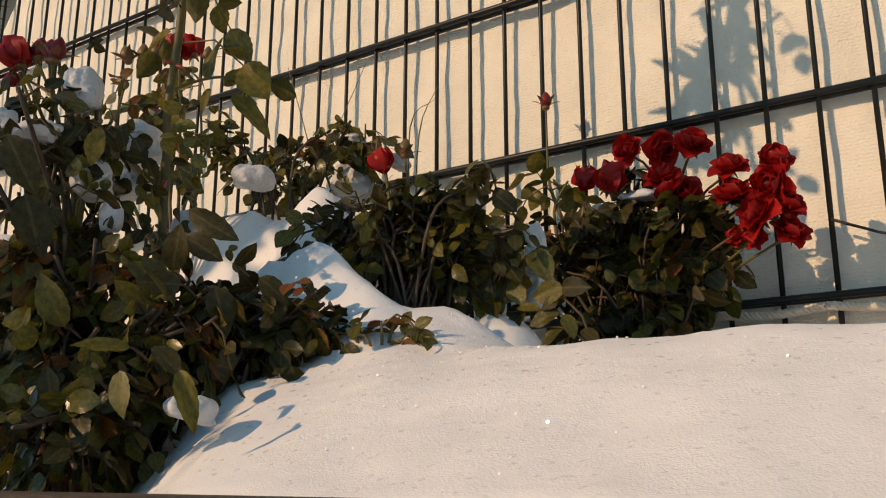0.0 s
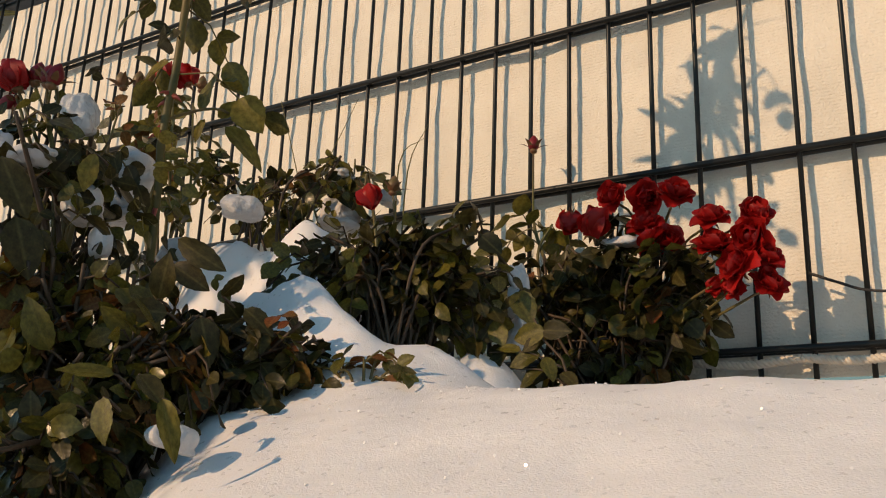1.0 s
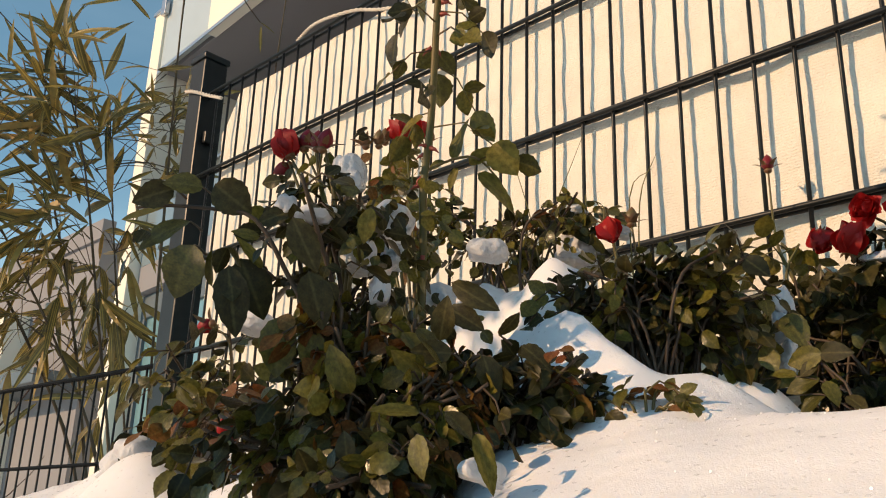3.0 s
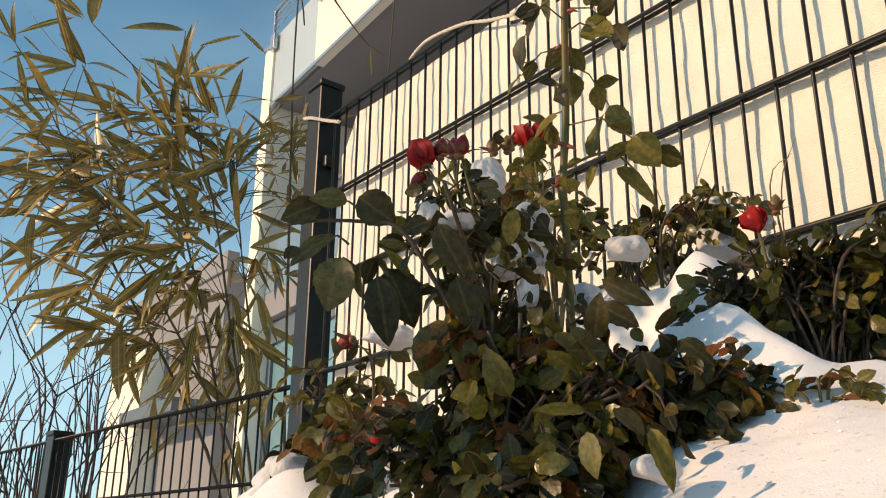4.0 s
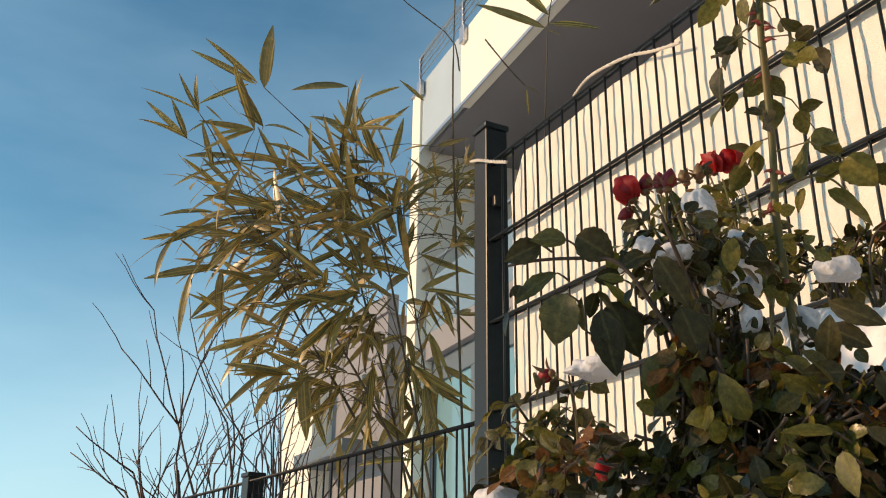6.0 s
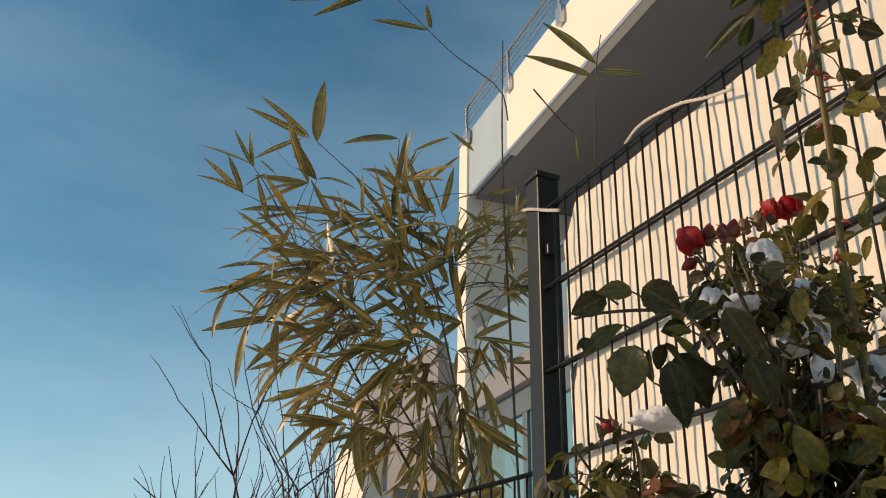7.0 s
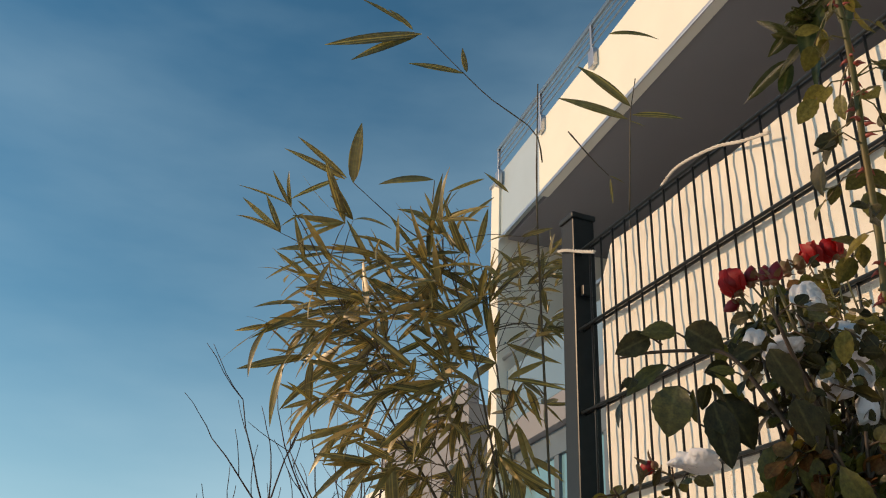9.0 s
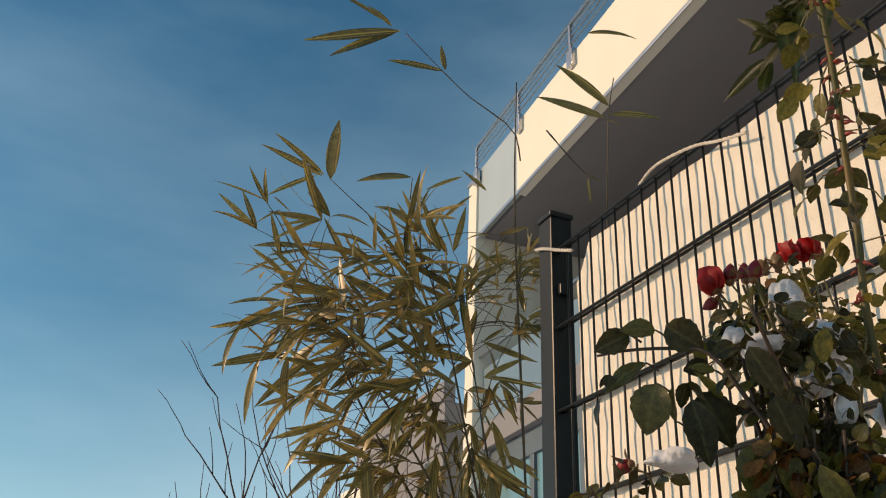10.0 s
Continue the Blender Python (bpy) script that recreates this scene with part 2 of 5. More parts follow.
def striped(m, pale, width):
    """Yellow stripes that run along a blade, uneven from leaf to leaf."""
    nd, ln = m.node_tree.nodes, m.node_tree.links
    at = nd.new("ShaderNodeAttribute")
    at.attribute_name = "blade"
    sp = nd.new("ShaderNodeSeparateXYZ")
    ln.new(at.outputs["Vector"], sp.inputs["Vector"])
    info = nd.new("ShaderNodeObjectInfo")
    geo = nd.new("ShaderNodeNewGeometry")
    shift = nd.new("ShaderNodeMath")
    ln.new(info.outputs["Random"], shift.inputs[0])
    ln.new(geo.outputs["Random Per Island"], shift.inputs[1])
    place = nd.new("ShaderNodeCombineXYZ")
    ln.new(sp.outputs["X"], place.inputs["X"])
    ln.new(shift.outputs[0], place.inputs["Y"])
    n = nd.new("ShaderNodeTexNoise")
    n.inputs["Scale"].default_value = width
    n.inputs["Detail"].default_value = 1
    ln.new(place.outputs["Vector"], n.inputs["Vector"])
    r = nd.new("ShaderNodeMapRange")
    r.inputs["From Min"].default_value, r.inputs["From Max"].default_value = 0.5, 0.62
    r.inputs["To Max"].default_value = 0.75
    ln.new(n.outputs["Fac"], r.inputs["Value"])
    mix = nd.new("ShaderNodeMix")
    mix.data_type = "RGBA"
    mix.inputs["B"].default_value = (*pale, 1)
    base = nd["Principled BSDF"].inputs["Base Color"].links[0].from_socket
    ends = [link.to_socket for link in base.links]
    ln.new(r.outputs["Result"], mix.inputs["Factor"])
    ln.new(base, mix.inputs["A"])
    for end in ends:
        ln.new(mix.outputs["Result"], end)


striped(BAMBOO, (0.55, 0.4, 0.09), 50)

# ---- mesh helpers ----
class Shape:
    """Vertices and faces of one mesh."""

    def __init__(self):
        self.v, self.f, self.blade = [], [], []

    def tube(self, points, r0, r1=None, sides=6, rings=None):
        """A round bar through the points, tapering from r0 to r1."""
        r1 = r0 if r1 is None else r1
        pts = [Vector(p) for p in points]
        n, base = len(pts), len(self.v)
        up = Vector((0.13, 0.29, 0.95))
        for i, p in enumerate(pts):
            way = (pts[min(i + 1, n - 1)] - pts[max(i - 1, 0)]).normalized()
            if abs(way.dot(up)) > 0.97:
                up = Vector((0.9, 0.3, 0.1))
            a = way.cross(up).normalized()
            b = way.cross(a)
            r = r0 + (r1 - r0) * i / max(1, n - 1)
            if rings:
                r *= rings(i)
            for k in range(sides):
                q = 2 * math.pi * k / sides
                self.v.append(p + a * (r * math.cos(q)) + b * (r * math.sin(q)))
        for i in range(n - 1):
            for k in range(sides):
                s, e = base + i * sides + k, base + i * sides + (k + 1) % sides
                self.f.append((s, e, e + sides, s + sides))
        self.f.append(tuple(base + k for k in reversed(range(sides))))
        self.f.append(tuple(base + (n - 1) * sides + k for k in range(sides)))
        return self

    def box(self, x0, x1, y0, y1, z0, z1):
        b = len(self.v)
        self.v += [Vector((x, y, z)) for z in (z0, z1) for y in (y0, y1) for x in (x0, x1)]
        self.f += [tuple(b + i for i in q) for q in ((0, 2, 3, 1), (4, 5, 7, 6), (0, 1, 5, 4), (2, 6, 7, 3), (0, 4, 6, 2), (1, 3, 7, 5))]
        return self

    def add(self, mesh, m):
        b = len(self.v)
        self.v += [m @ v.co for v in mesh.vertices]
        self.f += [tuple(b + i for i in p.vertices) for p in mesh.polygons]
        own = mesh.attributes.get("blade")
        if own:
            self.blade += [tuple(d.vector) for d in own.data]
        return self

    def mesh(self, name, mat, smooth=True):
        me = bpy.data.meshes.new(name)
        me.from_pydata([tuple(v) for v in self.v], [], self.f)
        me.materials.append(mat)
        if self.blade:
            own = me.attributes.new("blade", "FLOAT_VECTOR", "POINT")
            own.data.foreach_set("vector", [c for b in self.blade for c in b])
        if smooth:
            me.polygons.foreach_set("use_smooth", [True] * len(me.polygons))
        me.update()
        return me


def part(name, data, parent, label="", m=None, kind=""):
    """One mesh object under a thing or a part."""
    ob = new(name, data)
    ob.parent = parent
    if m is not None:
        ob.matrix_basis = m
    return tagged(ob, label, kind=kind)


def thing(name, label, category, group="", kind="", at=(0, 0, 0)):
    ob = new(name)
    ob.empty_display_size = 0.05
    ob.location = at
    return tagged(ob, label, category, group, kind)


def bevelled(shape, name, mat, width=0.004):
    """A crisp box shape with softened edges."""
    me = shape.mesh(name, mat, smooth=False)
    bm = bmesh.new()
    bm.from_mesh(me)
    bmesh.ops.recalc_face_normals(bm, faces=bm.faces)
    bmesh.ops.bevel(bm, geom=bm.edges[:], offset=width, segments=2, affect="EDGES", profile=0.6)
    bm.to_mesh(me)
    bm.free()
    return me


def structure(name, data, label, category):
    return tagged(new(name, data), label, category, kind="structure")


def smooth_path(points, n):
    """n + 1 points on a smooth curve through the given ones."""
    p = [Vector(q) for q in points]
    p = [p[0] * 2 - p[1]] + p + [p[-1] * 2 - p[-2]]
    out, spans = [], len(p) - 3
    for i in range(n + 1):
        u = i / n * spans
        k = min(int(u), spans - 1)
        t = u - k
        a, b, c, d = p[k:k + 4]
        out.append(0.5 * ((2 * b) + (c - a) * t + (2 * a - 5 * b + 4 * c - d) * t * t + (3 * b - a - 3 * c + d) * t ** 3))
    return out


def aligned(at, way, face, size=1.0, wide=1.0):
    """A pose whose y runs along way and whose z lies near face."""
    y = Vector(way).normalized()
    x = y.cross(Vector(face))
    if x.length < 1e-4:
        x = y.orthogonal()
    x.normalize()
    z = x.cross(y)
    m = Matrix((x, y, z)).transposed().to_4x4()
    return Matrix.Translation(at) @ m @ Matrix.Diagonal((size * wide, size, size, 1))


rng = random.Random(7)


# ---- ground and snow ----
def lump(x, y, cx, cy, h, rx, ry, turn=0.0):
    dx, dy = x - cx, y - cy
    c, s = math.cos(turn), math.sin(turn)
    u, w = (dx * c + dy * s) / rx, (-dx * s + dy * c) / ry
    return h * math.exp(-(u * u + w * w))


def step(a, b, t):
    t = min(1.0, max(0.0, (t - a) / (b - a)))
    return t * t * (3 - 2 * t)


def snow_height(x, y):
    """The snow on the bed that rises from its front edge to the fence."""
    z = -0.205 + 0.165 * step(-0.65, 0.0, y)
    # broad bank along the front edge; its flank falls away to the large bush
    flank = 0.09 + (-0.45 - y) * 0.9
    z += 0.075 * step(flank - 0.07, flank + 0.06, x) * math.exp(-((y + 0.46) / (0.17 if y < -0.46 else 0.1)) ** 2)
    # sunlit ridge beside the large bush
    z += lump(x, y, 0.16, -0.41, 0.098, 0.075, 0.032, -0.12)
    # shaded double mound behind it
    z += lump(x, y, -0.03, -0.31, 0.182, 0.085, 0.065) + lump(x, y, 0.1, -0.315, 0.168, 0.06, 0.05) + lump(x, y, 0.035, -0.315, 0.018, 0.05, 0.05)
    # drifts round the low shoots
    z += lump(x, y, 0.27, -0.38, 0.04, 0.055, 0.04) + lump(x, y, 0.255, -0.3, 0.065, 0.05, 0.04)
    # low heaps beyond the large bush
    z += lump(x, y, -0.4, -0.44, 0.085, 0.1, 0.07) + lump(x, y, -0.62, -0.3, 0.07, 0.16, 0.12) + lump(x, y, -0.13, -0.46, 0.06, 0.14, 0.07)
    # slumped hollows and humps
    soft = lump(x, y, 0.06, -0.34, 1.0, 0.2, 0.14)
    z += soft * (0.024 * noise.noise((x * 22, y * 22, 3.1)) + 0.013 * noise.noise((x * 46, y * 46, 6.0)) + 0.004 * noise.noise((x * 95, y * 95, 8.0)))
    z += 0.006 * noise.noise((x * 6, y * 6, 1.3)) + 0.003 * noise.noise((x * 23, y * 23, 4.0)) + 0.0012 * noise.noise((x * 90, y * 90, 2.0))
    # rounded, crumbling drop at the front edge
    edge = -0.64 + 0.012 * noise.noise((x * 9, 0.3, 7.0)) + 0.006 * noise.noise((x * 60, 0.3, 3.0))
    z -= 0.2 * step(0.03, -0.05, y - edge)
    return z


def sheet(x0, x1, y0, y1, nx, ny, height):
    s = Shape()
    for j in range(ny + 1):
        for i in range(nx + 1):
            x, y = x0 + (x1 - x0) * i / nx, y0 + (y1 - y0) * j / ny
            s.v.append(Vector((x, y, height(x, y))))
    w = nx + 1
    s.f = [(j * w + i, j * w + i + 1, (j + 1) * w + i + 1, (j + 1) * w + i) for j in range(ny) for i in range(nx)]
    return s


structure("snow_bank", sheet(-1.15, 1.3, -0.78, 0.14, 330, 150, snow_height).mesh("snow_bank", SNOW),
          "smooth sunlit bank of fresh snow on the garden bed", "snow")
structure("bed_edging", bevelled(Shape().box(-1.15, 1.3, -0.71, -0.66, -0.42, -0.168), "bed_edging", TIMBER, 0.006),
          "dark weathered timber board along the front of the bed", "edging")
structure("ground", sheet(-400, 400, -400, 400, 40, 40, lambda x, y: -0.42).mesh("ground", SNOW), "flat snow-covered ground", "ground")


# ---- fence ----
def mat_fence(fence, x0, x1, levels, z0, z1, pitch=0.05):
    """A welded mesh panel: pairs of cross bars with upright rods between them."""
    rod = Shape().tube([(0, 0, z0), (0, 0, z1)], 0.0027, sides=8).mesh("rod", STEEL)
    k = math.ceil(x0 / pitch)
    while k * pitch <= x1:
        part("rod", rod, fence, m=pose(k * pitch, 0, 0))
        k += 1
    for z in levels:
        for y in (-0.0062, 0.0062):
            part("cross_bar", Shape().tube([(x0 - 0.01, y, z), (x1 + 0.01, y, z)], 0.0037, sides=8).mesh("cross_bar", STEEL), fence)


def fence_post(label, at, x, y, z0, z1, cap=True):
    """A square hollow post with a cap, its middle at x, y."""
    p = thing("fence_post", label, "fence post", "fence posts", at=at)
    s = Shape().box(x - 0.03, x + 0.03, y - 0.03, y + 0.03, z0, z1)
    part("shaft", bevelled(s, "shaft", STEEL, 0.004), p)
    if cap:
        part("cap", bevelled(Shape().box(x - 0.034, x + 0.034, y - 0.034, y + 0.034, z1 + 0.0005, z1 + 0.016), "cap", STEEL, 0.004), p,
             "flat black cap")
    for z in (0.7, 0.13):
        if z < z1:
            part("clamp", bevelled(Shape().box(x + 0.0302, x + 0.046, y - 0.016, y + 0.016, z - 0.014, z + 0.014), "clamp", STEEL, 0.003), p)
    return p


panel = thing("mesh_fence", "tall dark welded wire mesh fence before a white cloth", "fence")
mat_fence(panel, -1.15, 1.4, (0, 0.2, 0.4, 0.6, 0.8), -0.03, 0.803)
fence_post("black square steel post at the end of the mesh fence", (0, 0, 0), -1.178, 0.015, -0.42, 0.9)
fence_post("black square steel post at the end of the mesh fence", (0, 0, 0), 1.44, 0.015, -0.42, 0.93)

low = thing("mesh_fence", "low dark wire mesh fence running on past the post", "fence", at=(-1.2, 0.0, 0.0))
low.rotation_euler = (0, 0, radians(5))
mat_fence(low, -5.2, -0.02, (-0.215, -0.015, 0.185), -0.4, 0.187)
for d in (1.4, 2.55, 3.7, 4.85):
    q = fence_post("short black post of the low mesh fence", (-1.2, 0, 0), -d, 0.015, -0.42, 0.2)
    q.rotation_euler = (0, 0, radians(5))


# ---- cloth screen behind the fence ----
def cloth_y(x, z):
    return 0.0165 + 0.003 * noise.noise((x * 5, z * 2.5, 0)) + 0.0032 * noise.noise((x * 15, z * 14, 5)) + 0.0016 * noise.noise((x * 42, z * 34, 3))


def cloth():
    s = Shape()
    nx, nz = 320, 120
    for j in range(nz + 1):
        for i in range(nx + 1):
            x = -1.085 + 2.5 * i / nx
            top = 0.785 - 0.006 * abs(math.sin(x * 9)) - 0.09 * step(-1.02, -1.09, x)
            z = -0.025 + (top + 0.025) * j / nz
            s.v.append(Vector((x + 0.01 * (1 - j / nz) * step(-0.9, -1.1, x), cloth_y(x, z), z)))
    w = nx + 1
    s.f = [(j * w + i, j * w + i + 1, (j + 1) * w + i + 1, (j + 1) * w + i) for j in range(nz) for i in range(nx)]
    return s.mesh("cloth", CLOTH)


def hem(z0, z1):
    """The folded double strip sewn along an edge of the cloth."""
    s = Shape()
    for i in range(301):
        x = -1.07 + 2.485 * i / 300
        for z in (z0, z1):
            s.v.append(Vector((x, cloth_y(x, z) - 0.0025, z)))
    s.f = [(2 * i, 2 * i + 2, 2 * i + 3, 2 * i + 1) for i in range(300)]
    return s.mesh("hem", CLOTH)


screen = thing("privacy_screen", "cream white woven privacy cloth stretched behind the mesh fence", "privacy screen")
sheet_part = part("cloth", cloth(), screen)
part("hem", hem(-0.026, 0.012), screen, "folded ribbed hem of the cloth")
thick = sheet_part.modifiers.new("thickness", "SOLIDIFY")
thick.thickness = 0.0015
thick.offset = 1.0


# ---- building ----
FY = 3.95
house = thing("apartment_building", "modern white plastered apartment building with balconies", "building", at=(-8.4, FY, 0))
house.rotation_euler = (0, 0, radians(-4.0))


def block(name, mat, x0, x1, y0, y1, z0, z1, parent=None, label="", width=0.01):
    """A softened block of the building, given in metres along its front."""
    parent = parent or house
    return part(name, bevelled(Shape().box(x0 + 8.4, x1 + 8.4, y0, y1, z0, z1), name, mat, width), parent, label)


def bar(name, x0, x1, y, z, r, parent, label=""):
    return part(name, Shape().tube([(x0 + 8.4, y, z), (x1 + 8.4, y, z)], r, sides=10).mesh(name, RAIL), parent, label)


block("wall", WALL_SHADED, -9.96, 14, 2.6, 5.5, -0.42, 10, label="plastered rear wall, greyed for its shade")
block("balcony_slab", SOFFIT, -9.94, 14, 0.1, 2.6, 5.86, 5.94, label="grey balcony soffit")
block("parapet", PLASTER, -8.55, 14, -0.03, 0.1, 5.83, 6.95, label="sunlit white parapet")
block("drip_edge", RAIL, -9.94, 14, -0.05, -0.031, 5.81, 5.86, label="thin grey metal drip edge")
block("glass_panel", FROST, -9.94, -8.56, -0.01, 0.012, 5.87, 6.98, label="frosted glass corner panel", width=0.004)
block("end_wall", PLASTER, -10.27, -9.96, -0.04, 2.6, -0.42, 6.85, label="white end wall of the balconies")
block("coping", RAIL, -10.3, -9.93, -0.07, 2.6, 6.851, 6.9, label="grey metal coping")
rail = bar("handrail", -9.95, 14, -0.06, 7.37, 0.034, house, "stainless steel handrail")
for z in (7.05, 7.16, 7.26):
    bar("rail_wire", -9.95, 14, -0.06, z, 0.012, rail)
for i in range(16):
    x = -9.92 + 1.515 * i
    block("baluster", RAIL, x - 0.02, x + 0.02, -0.085, -0.045, 6.72, 7.36, rail, width=0.004)
    block("bracket", RAIL, x - 0.07, x + 0.07, -0.095, -0.031, 6.73, 6.97, rail, width=0.006)
# first floor
block("balcony_slab", WALL_SHADED, -9.94, 14, 0.1, 2.6, 2.75, 3.1, label="grey lower balcony slab")
block("glass_panel", SKY_GLASS, -9.94, 14, 0.1, 0.12, 3.1, 3.85, label="glass balustrade coloured with the sky's reflection", width=0.004)
bar("handrail", -9.95, 14, 0.06, 4.03, 0.026, house, "stainless steel handrail")
# ground floor glazing
for i in range(9):
    x = -9.94 + 2.6 * i
    win = block("window", FRAME, x, x + 2.56, 0.2, 0.3, 2.44, 2.74, label="grey framed full-height window")
    for a, b in ((x, x + 0.12), (x + 1.22, x + 1.34), (x + 2.44, x + 2.56)):
        block("frame_post", FRAME, a, b, 0.2, 0.3, -0.4, 2.439, win, width=0.008)
    for a, b in ((x + 0.121, x + 1.219), (x + 1.341, x + 2.439)):
        block("pane", GLASS, a, b, 0.24, 0.26, -0.4, 2.439, win, width=0.002)

wing = thing("apartment_wing", "further white wing of the apartment building, shaded walls grey", "building")
part("wall", Shape().box(-15.6, -11.6, 4.35, 9, -0.42, 3.9).mesh("wall", WALL_SHADED, False), wing)
part("front", bevelled(Shape().box(-15.3, -13.75, 4.0, 4.349, -0.42, 3.1), "front", PLASTER, 0.01), wing, "sunlit white front wall")
part("parapet", bevelled(Shape().box(-15.6, -11.55, 4.3, 4.5, 3.901, 4.2), "parapet", WALL_SHADED, 0.01), wing)
part("roof", bevelled(Shape().box(-13.7, -11.6, 3.7, 4.349, 1.75, 1.95), "roof", FRAME, 0.02), wing, "grey metal canopy roof")

# bare earth under the large bush; the bush's shade is put into its dark colour
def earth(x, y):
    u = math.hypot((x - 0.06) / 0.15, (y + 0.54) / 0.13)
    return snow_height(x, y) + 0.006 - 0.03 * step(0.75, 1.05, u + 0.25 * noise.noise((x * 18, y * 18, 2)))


soil_bed = structure("soil", sheet(-0.13, 0.26, -0.655, -0.38, 60, 50, earth).mesh("soil", SOIL_SHADED), "bare soil under the rose bush, coloured dark for the shade there", "soil")
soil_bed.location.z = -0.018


# ---- leaves, canes and blooms ----
def leaf_mesh(name, mat, width, curl, fold, teeth=0.04, tip=1.35, stations=12, twist=0.0, wave=0.06):
    """A leaf blade along y, one long: folded at its midrib, arched to its edges and curled towards its tip."""
    s = Shape()
    for i in range(stations + 1):
        u = i / stations
        w = width * 0.5 * math.sin(math.pi * u ** 0.85) ** (0.62 if u < 0.5 else 0.62 * tip)
        w = max(w, 0.004)
        drop = -curl * u * u
        y = u * (1 - 0.25 * curl * u)
        a = twist * u
        for side in (-1, -0.55, 0, 0.55, 1):
            x = side * w * (1 + (teeth if i % 2 else -teeth) * (abs(side) == 1))
            lift = abs(x) * fold - 0.9 * fold * x * x / max(width, 0.05) + wave * w * side * side * math.sin(9 * u + 2 * side + 7 * curl)
            s.v.append(Vector((x * math.cos(a) - lift * math.sin(a), y, drop + lift * math.cos(a) + x * math.sin(a))))
            s.blade.append((x, u, 0.0))
    for i in range(stations):
        for c in range(4):
            b = 5 * i + c
            s.f.append((b, b + 1, b + 6, b + 5))
    return s.mesh(name, mat)


def leaf_set(name, mat, width=0.62, n=4, **kw):
    r = random.Random(name)
    return [leaf_mesh(name, mat, width * r.uniform(0.88, 1.12), r.uniform(0.05, 0.45), r.uniform(0.1, 0.55),
                      twist=r.uniform(-0.5, 0.5), **kw) for _ in range(n)]


GREEN, DARK, RED, YOUNG = (leaf_set("leaf", m, 0.7, 6) for m in (LEAF, LEAF_DARK_SHADED, LEAF_RED, LEAF_YOUNG))


class Plant:
    """Collects the canes and leaves of one plant; the first 300 leaves become parts of their own."""

    def __init__(self, root, rest_mat):
        self.root, self.left, self.rest, self.rest_mat = root, 300, {}, rest_mat
        self.inv = Matrix.Translation(-root.location)

    def cane(self, points, r0, r1, mat=CANE, name="cane", sides=6, n=10):
        path = smooth_path(points, n)
        part(name, Shape().tube([p - self.root.location for p in path], r0, r1, sides).mesh(name, mat), self.root)
        return path

    def leaf(self, meshes, m, name="leaf"):
        me = rng.choice(meshes)
        if self.left > 0:
            self.left -= 1
            return part(name, me, self.root, m=self.inv @ m)
        mat = me.materials[0]
        self.rest.setdefault(mat.name, (mat, Shape()))[1].add(me, self.inv @ m)

    def done(self):
        for mat, s in self.rest.values():
            part("foliage", s.mesh("foliage", mat), self.root, kind="stuff")


def random_way(r, up=0.3):
    v = Vector((r.gauss(0, 1), r.gauss(0, 1), r.gauss(0, 1) + up))
    return v.normalized()


def compound_leaf(plant, at, way, size, meshes, face=None, stalks=None, pairs=2):
    """A rose leaf: a thin stalk with a leaflet at its end and pairs along it."""
    way = Vector(way).normalized()
    face = Vector(face) if face else (Vector((-0.1, -0.3, 0.55)) + random_way(rng, 0) * 0.9)
    side = way.cross(face).normalized()
    length = size * rng.uniform(1.3, 1.8)
    end = at + way * length - Vector((0, 0, 0.45 * length))
    mid = at + way * length * 0.55
    if stalks is not None:
        stalks.tube([at - plant.root.location, mid - plant.root.location, end - plant.root.location], 0.0009, 0.0006, 4)
    plant.leaf(meshes, aligned(end, (end - mid) + random_way(rng, 0) * 0.25 * size, face, size * rng.uniform(0.95, 1.2)))
    for k in range(pairs):
        p = at.lerp(mid, 0.55) if k else mid.lerp(end, 0.35)
        for sg in (-1, 1):
            if rng.random() < 0.1:
                continue
            w = way * 0.75 + side * sg * rng.uniform(0.7, 1.1) + Vector((0, 0, rng.uniform(-1.1, 0.1)))
            f = face + random_way(rng, 0) * 0.6
            plant.leaf(meshes, aligned(p, w, f, size * rng.uniform(0.7, 0.95) * (0.85 if k else 1)))


def leafy_cane(plant, points, r0, r1, size, step_len, meshes, start=0.3, mat=CANE, weights=None, pairs=2, name="cane"):
    path = plant.cane(points, r0, r1, mat, name)
    stalks = Shape()
    total = sum((b - a).length for a, b in zip(path, path[1:]))
    count = max(1, int(total * (1 - start) / step_len))
    for i in range(count):
        u = start + (1 - start) * (i + rng.random() * 0.7) / count
        k = min(int(u * (len(path) - 1)), len(path) - 2)
        at = path[k].lerp(path[k + 1], u * (len(path) - 1) - k)
        along = (path[k + 1] - path[k]).normalized()
        out = along.cross(random_way(rng, 0)).normalized()
        way = along * 0.45 + out + Vector((0, 0, rng.uniform(-0.3, 0.35)))
        compound_leaf(plant, at, way, size * rng.uniform(0.75, 1.2), rng.choices(meshes, weights)[0], stalks=stalks, pairs=pairs)
    if stalks.v:
        part("leaf_stalk", stalks.mesh("leaf_stalk", mat), plant.root, kind="stuff")
    return path


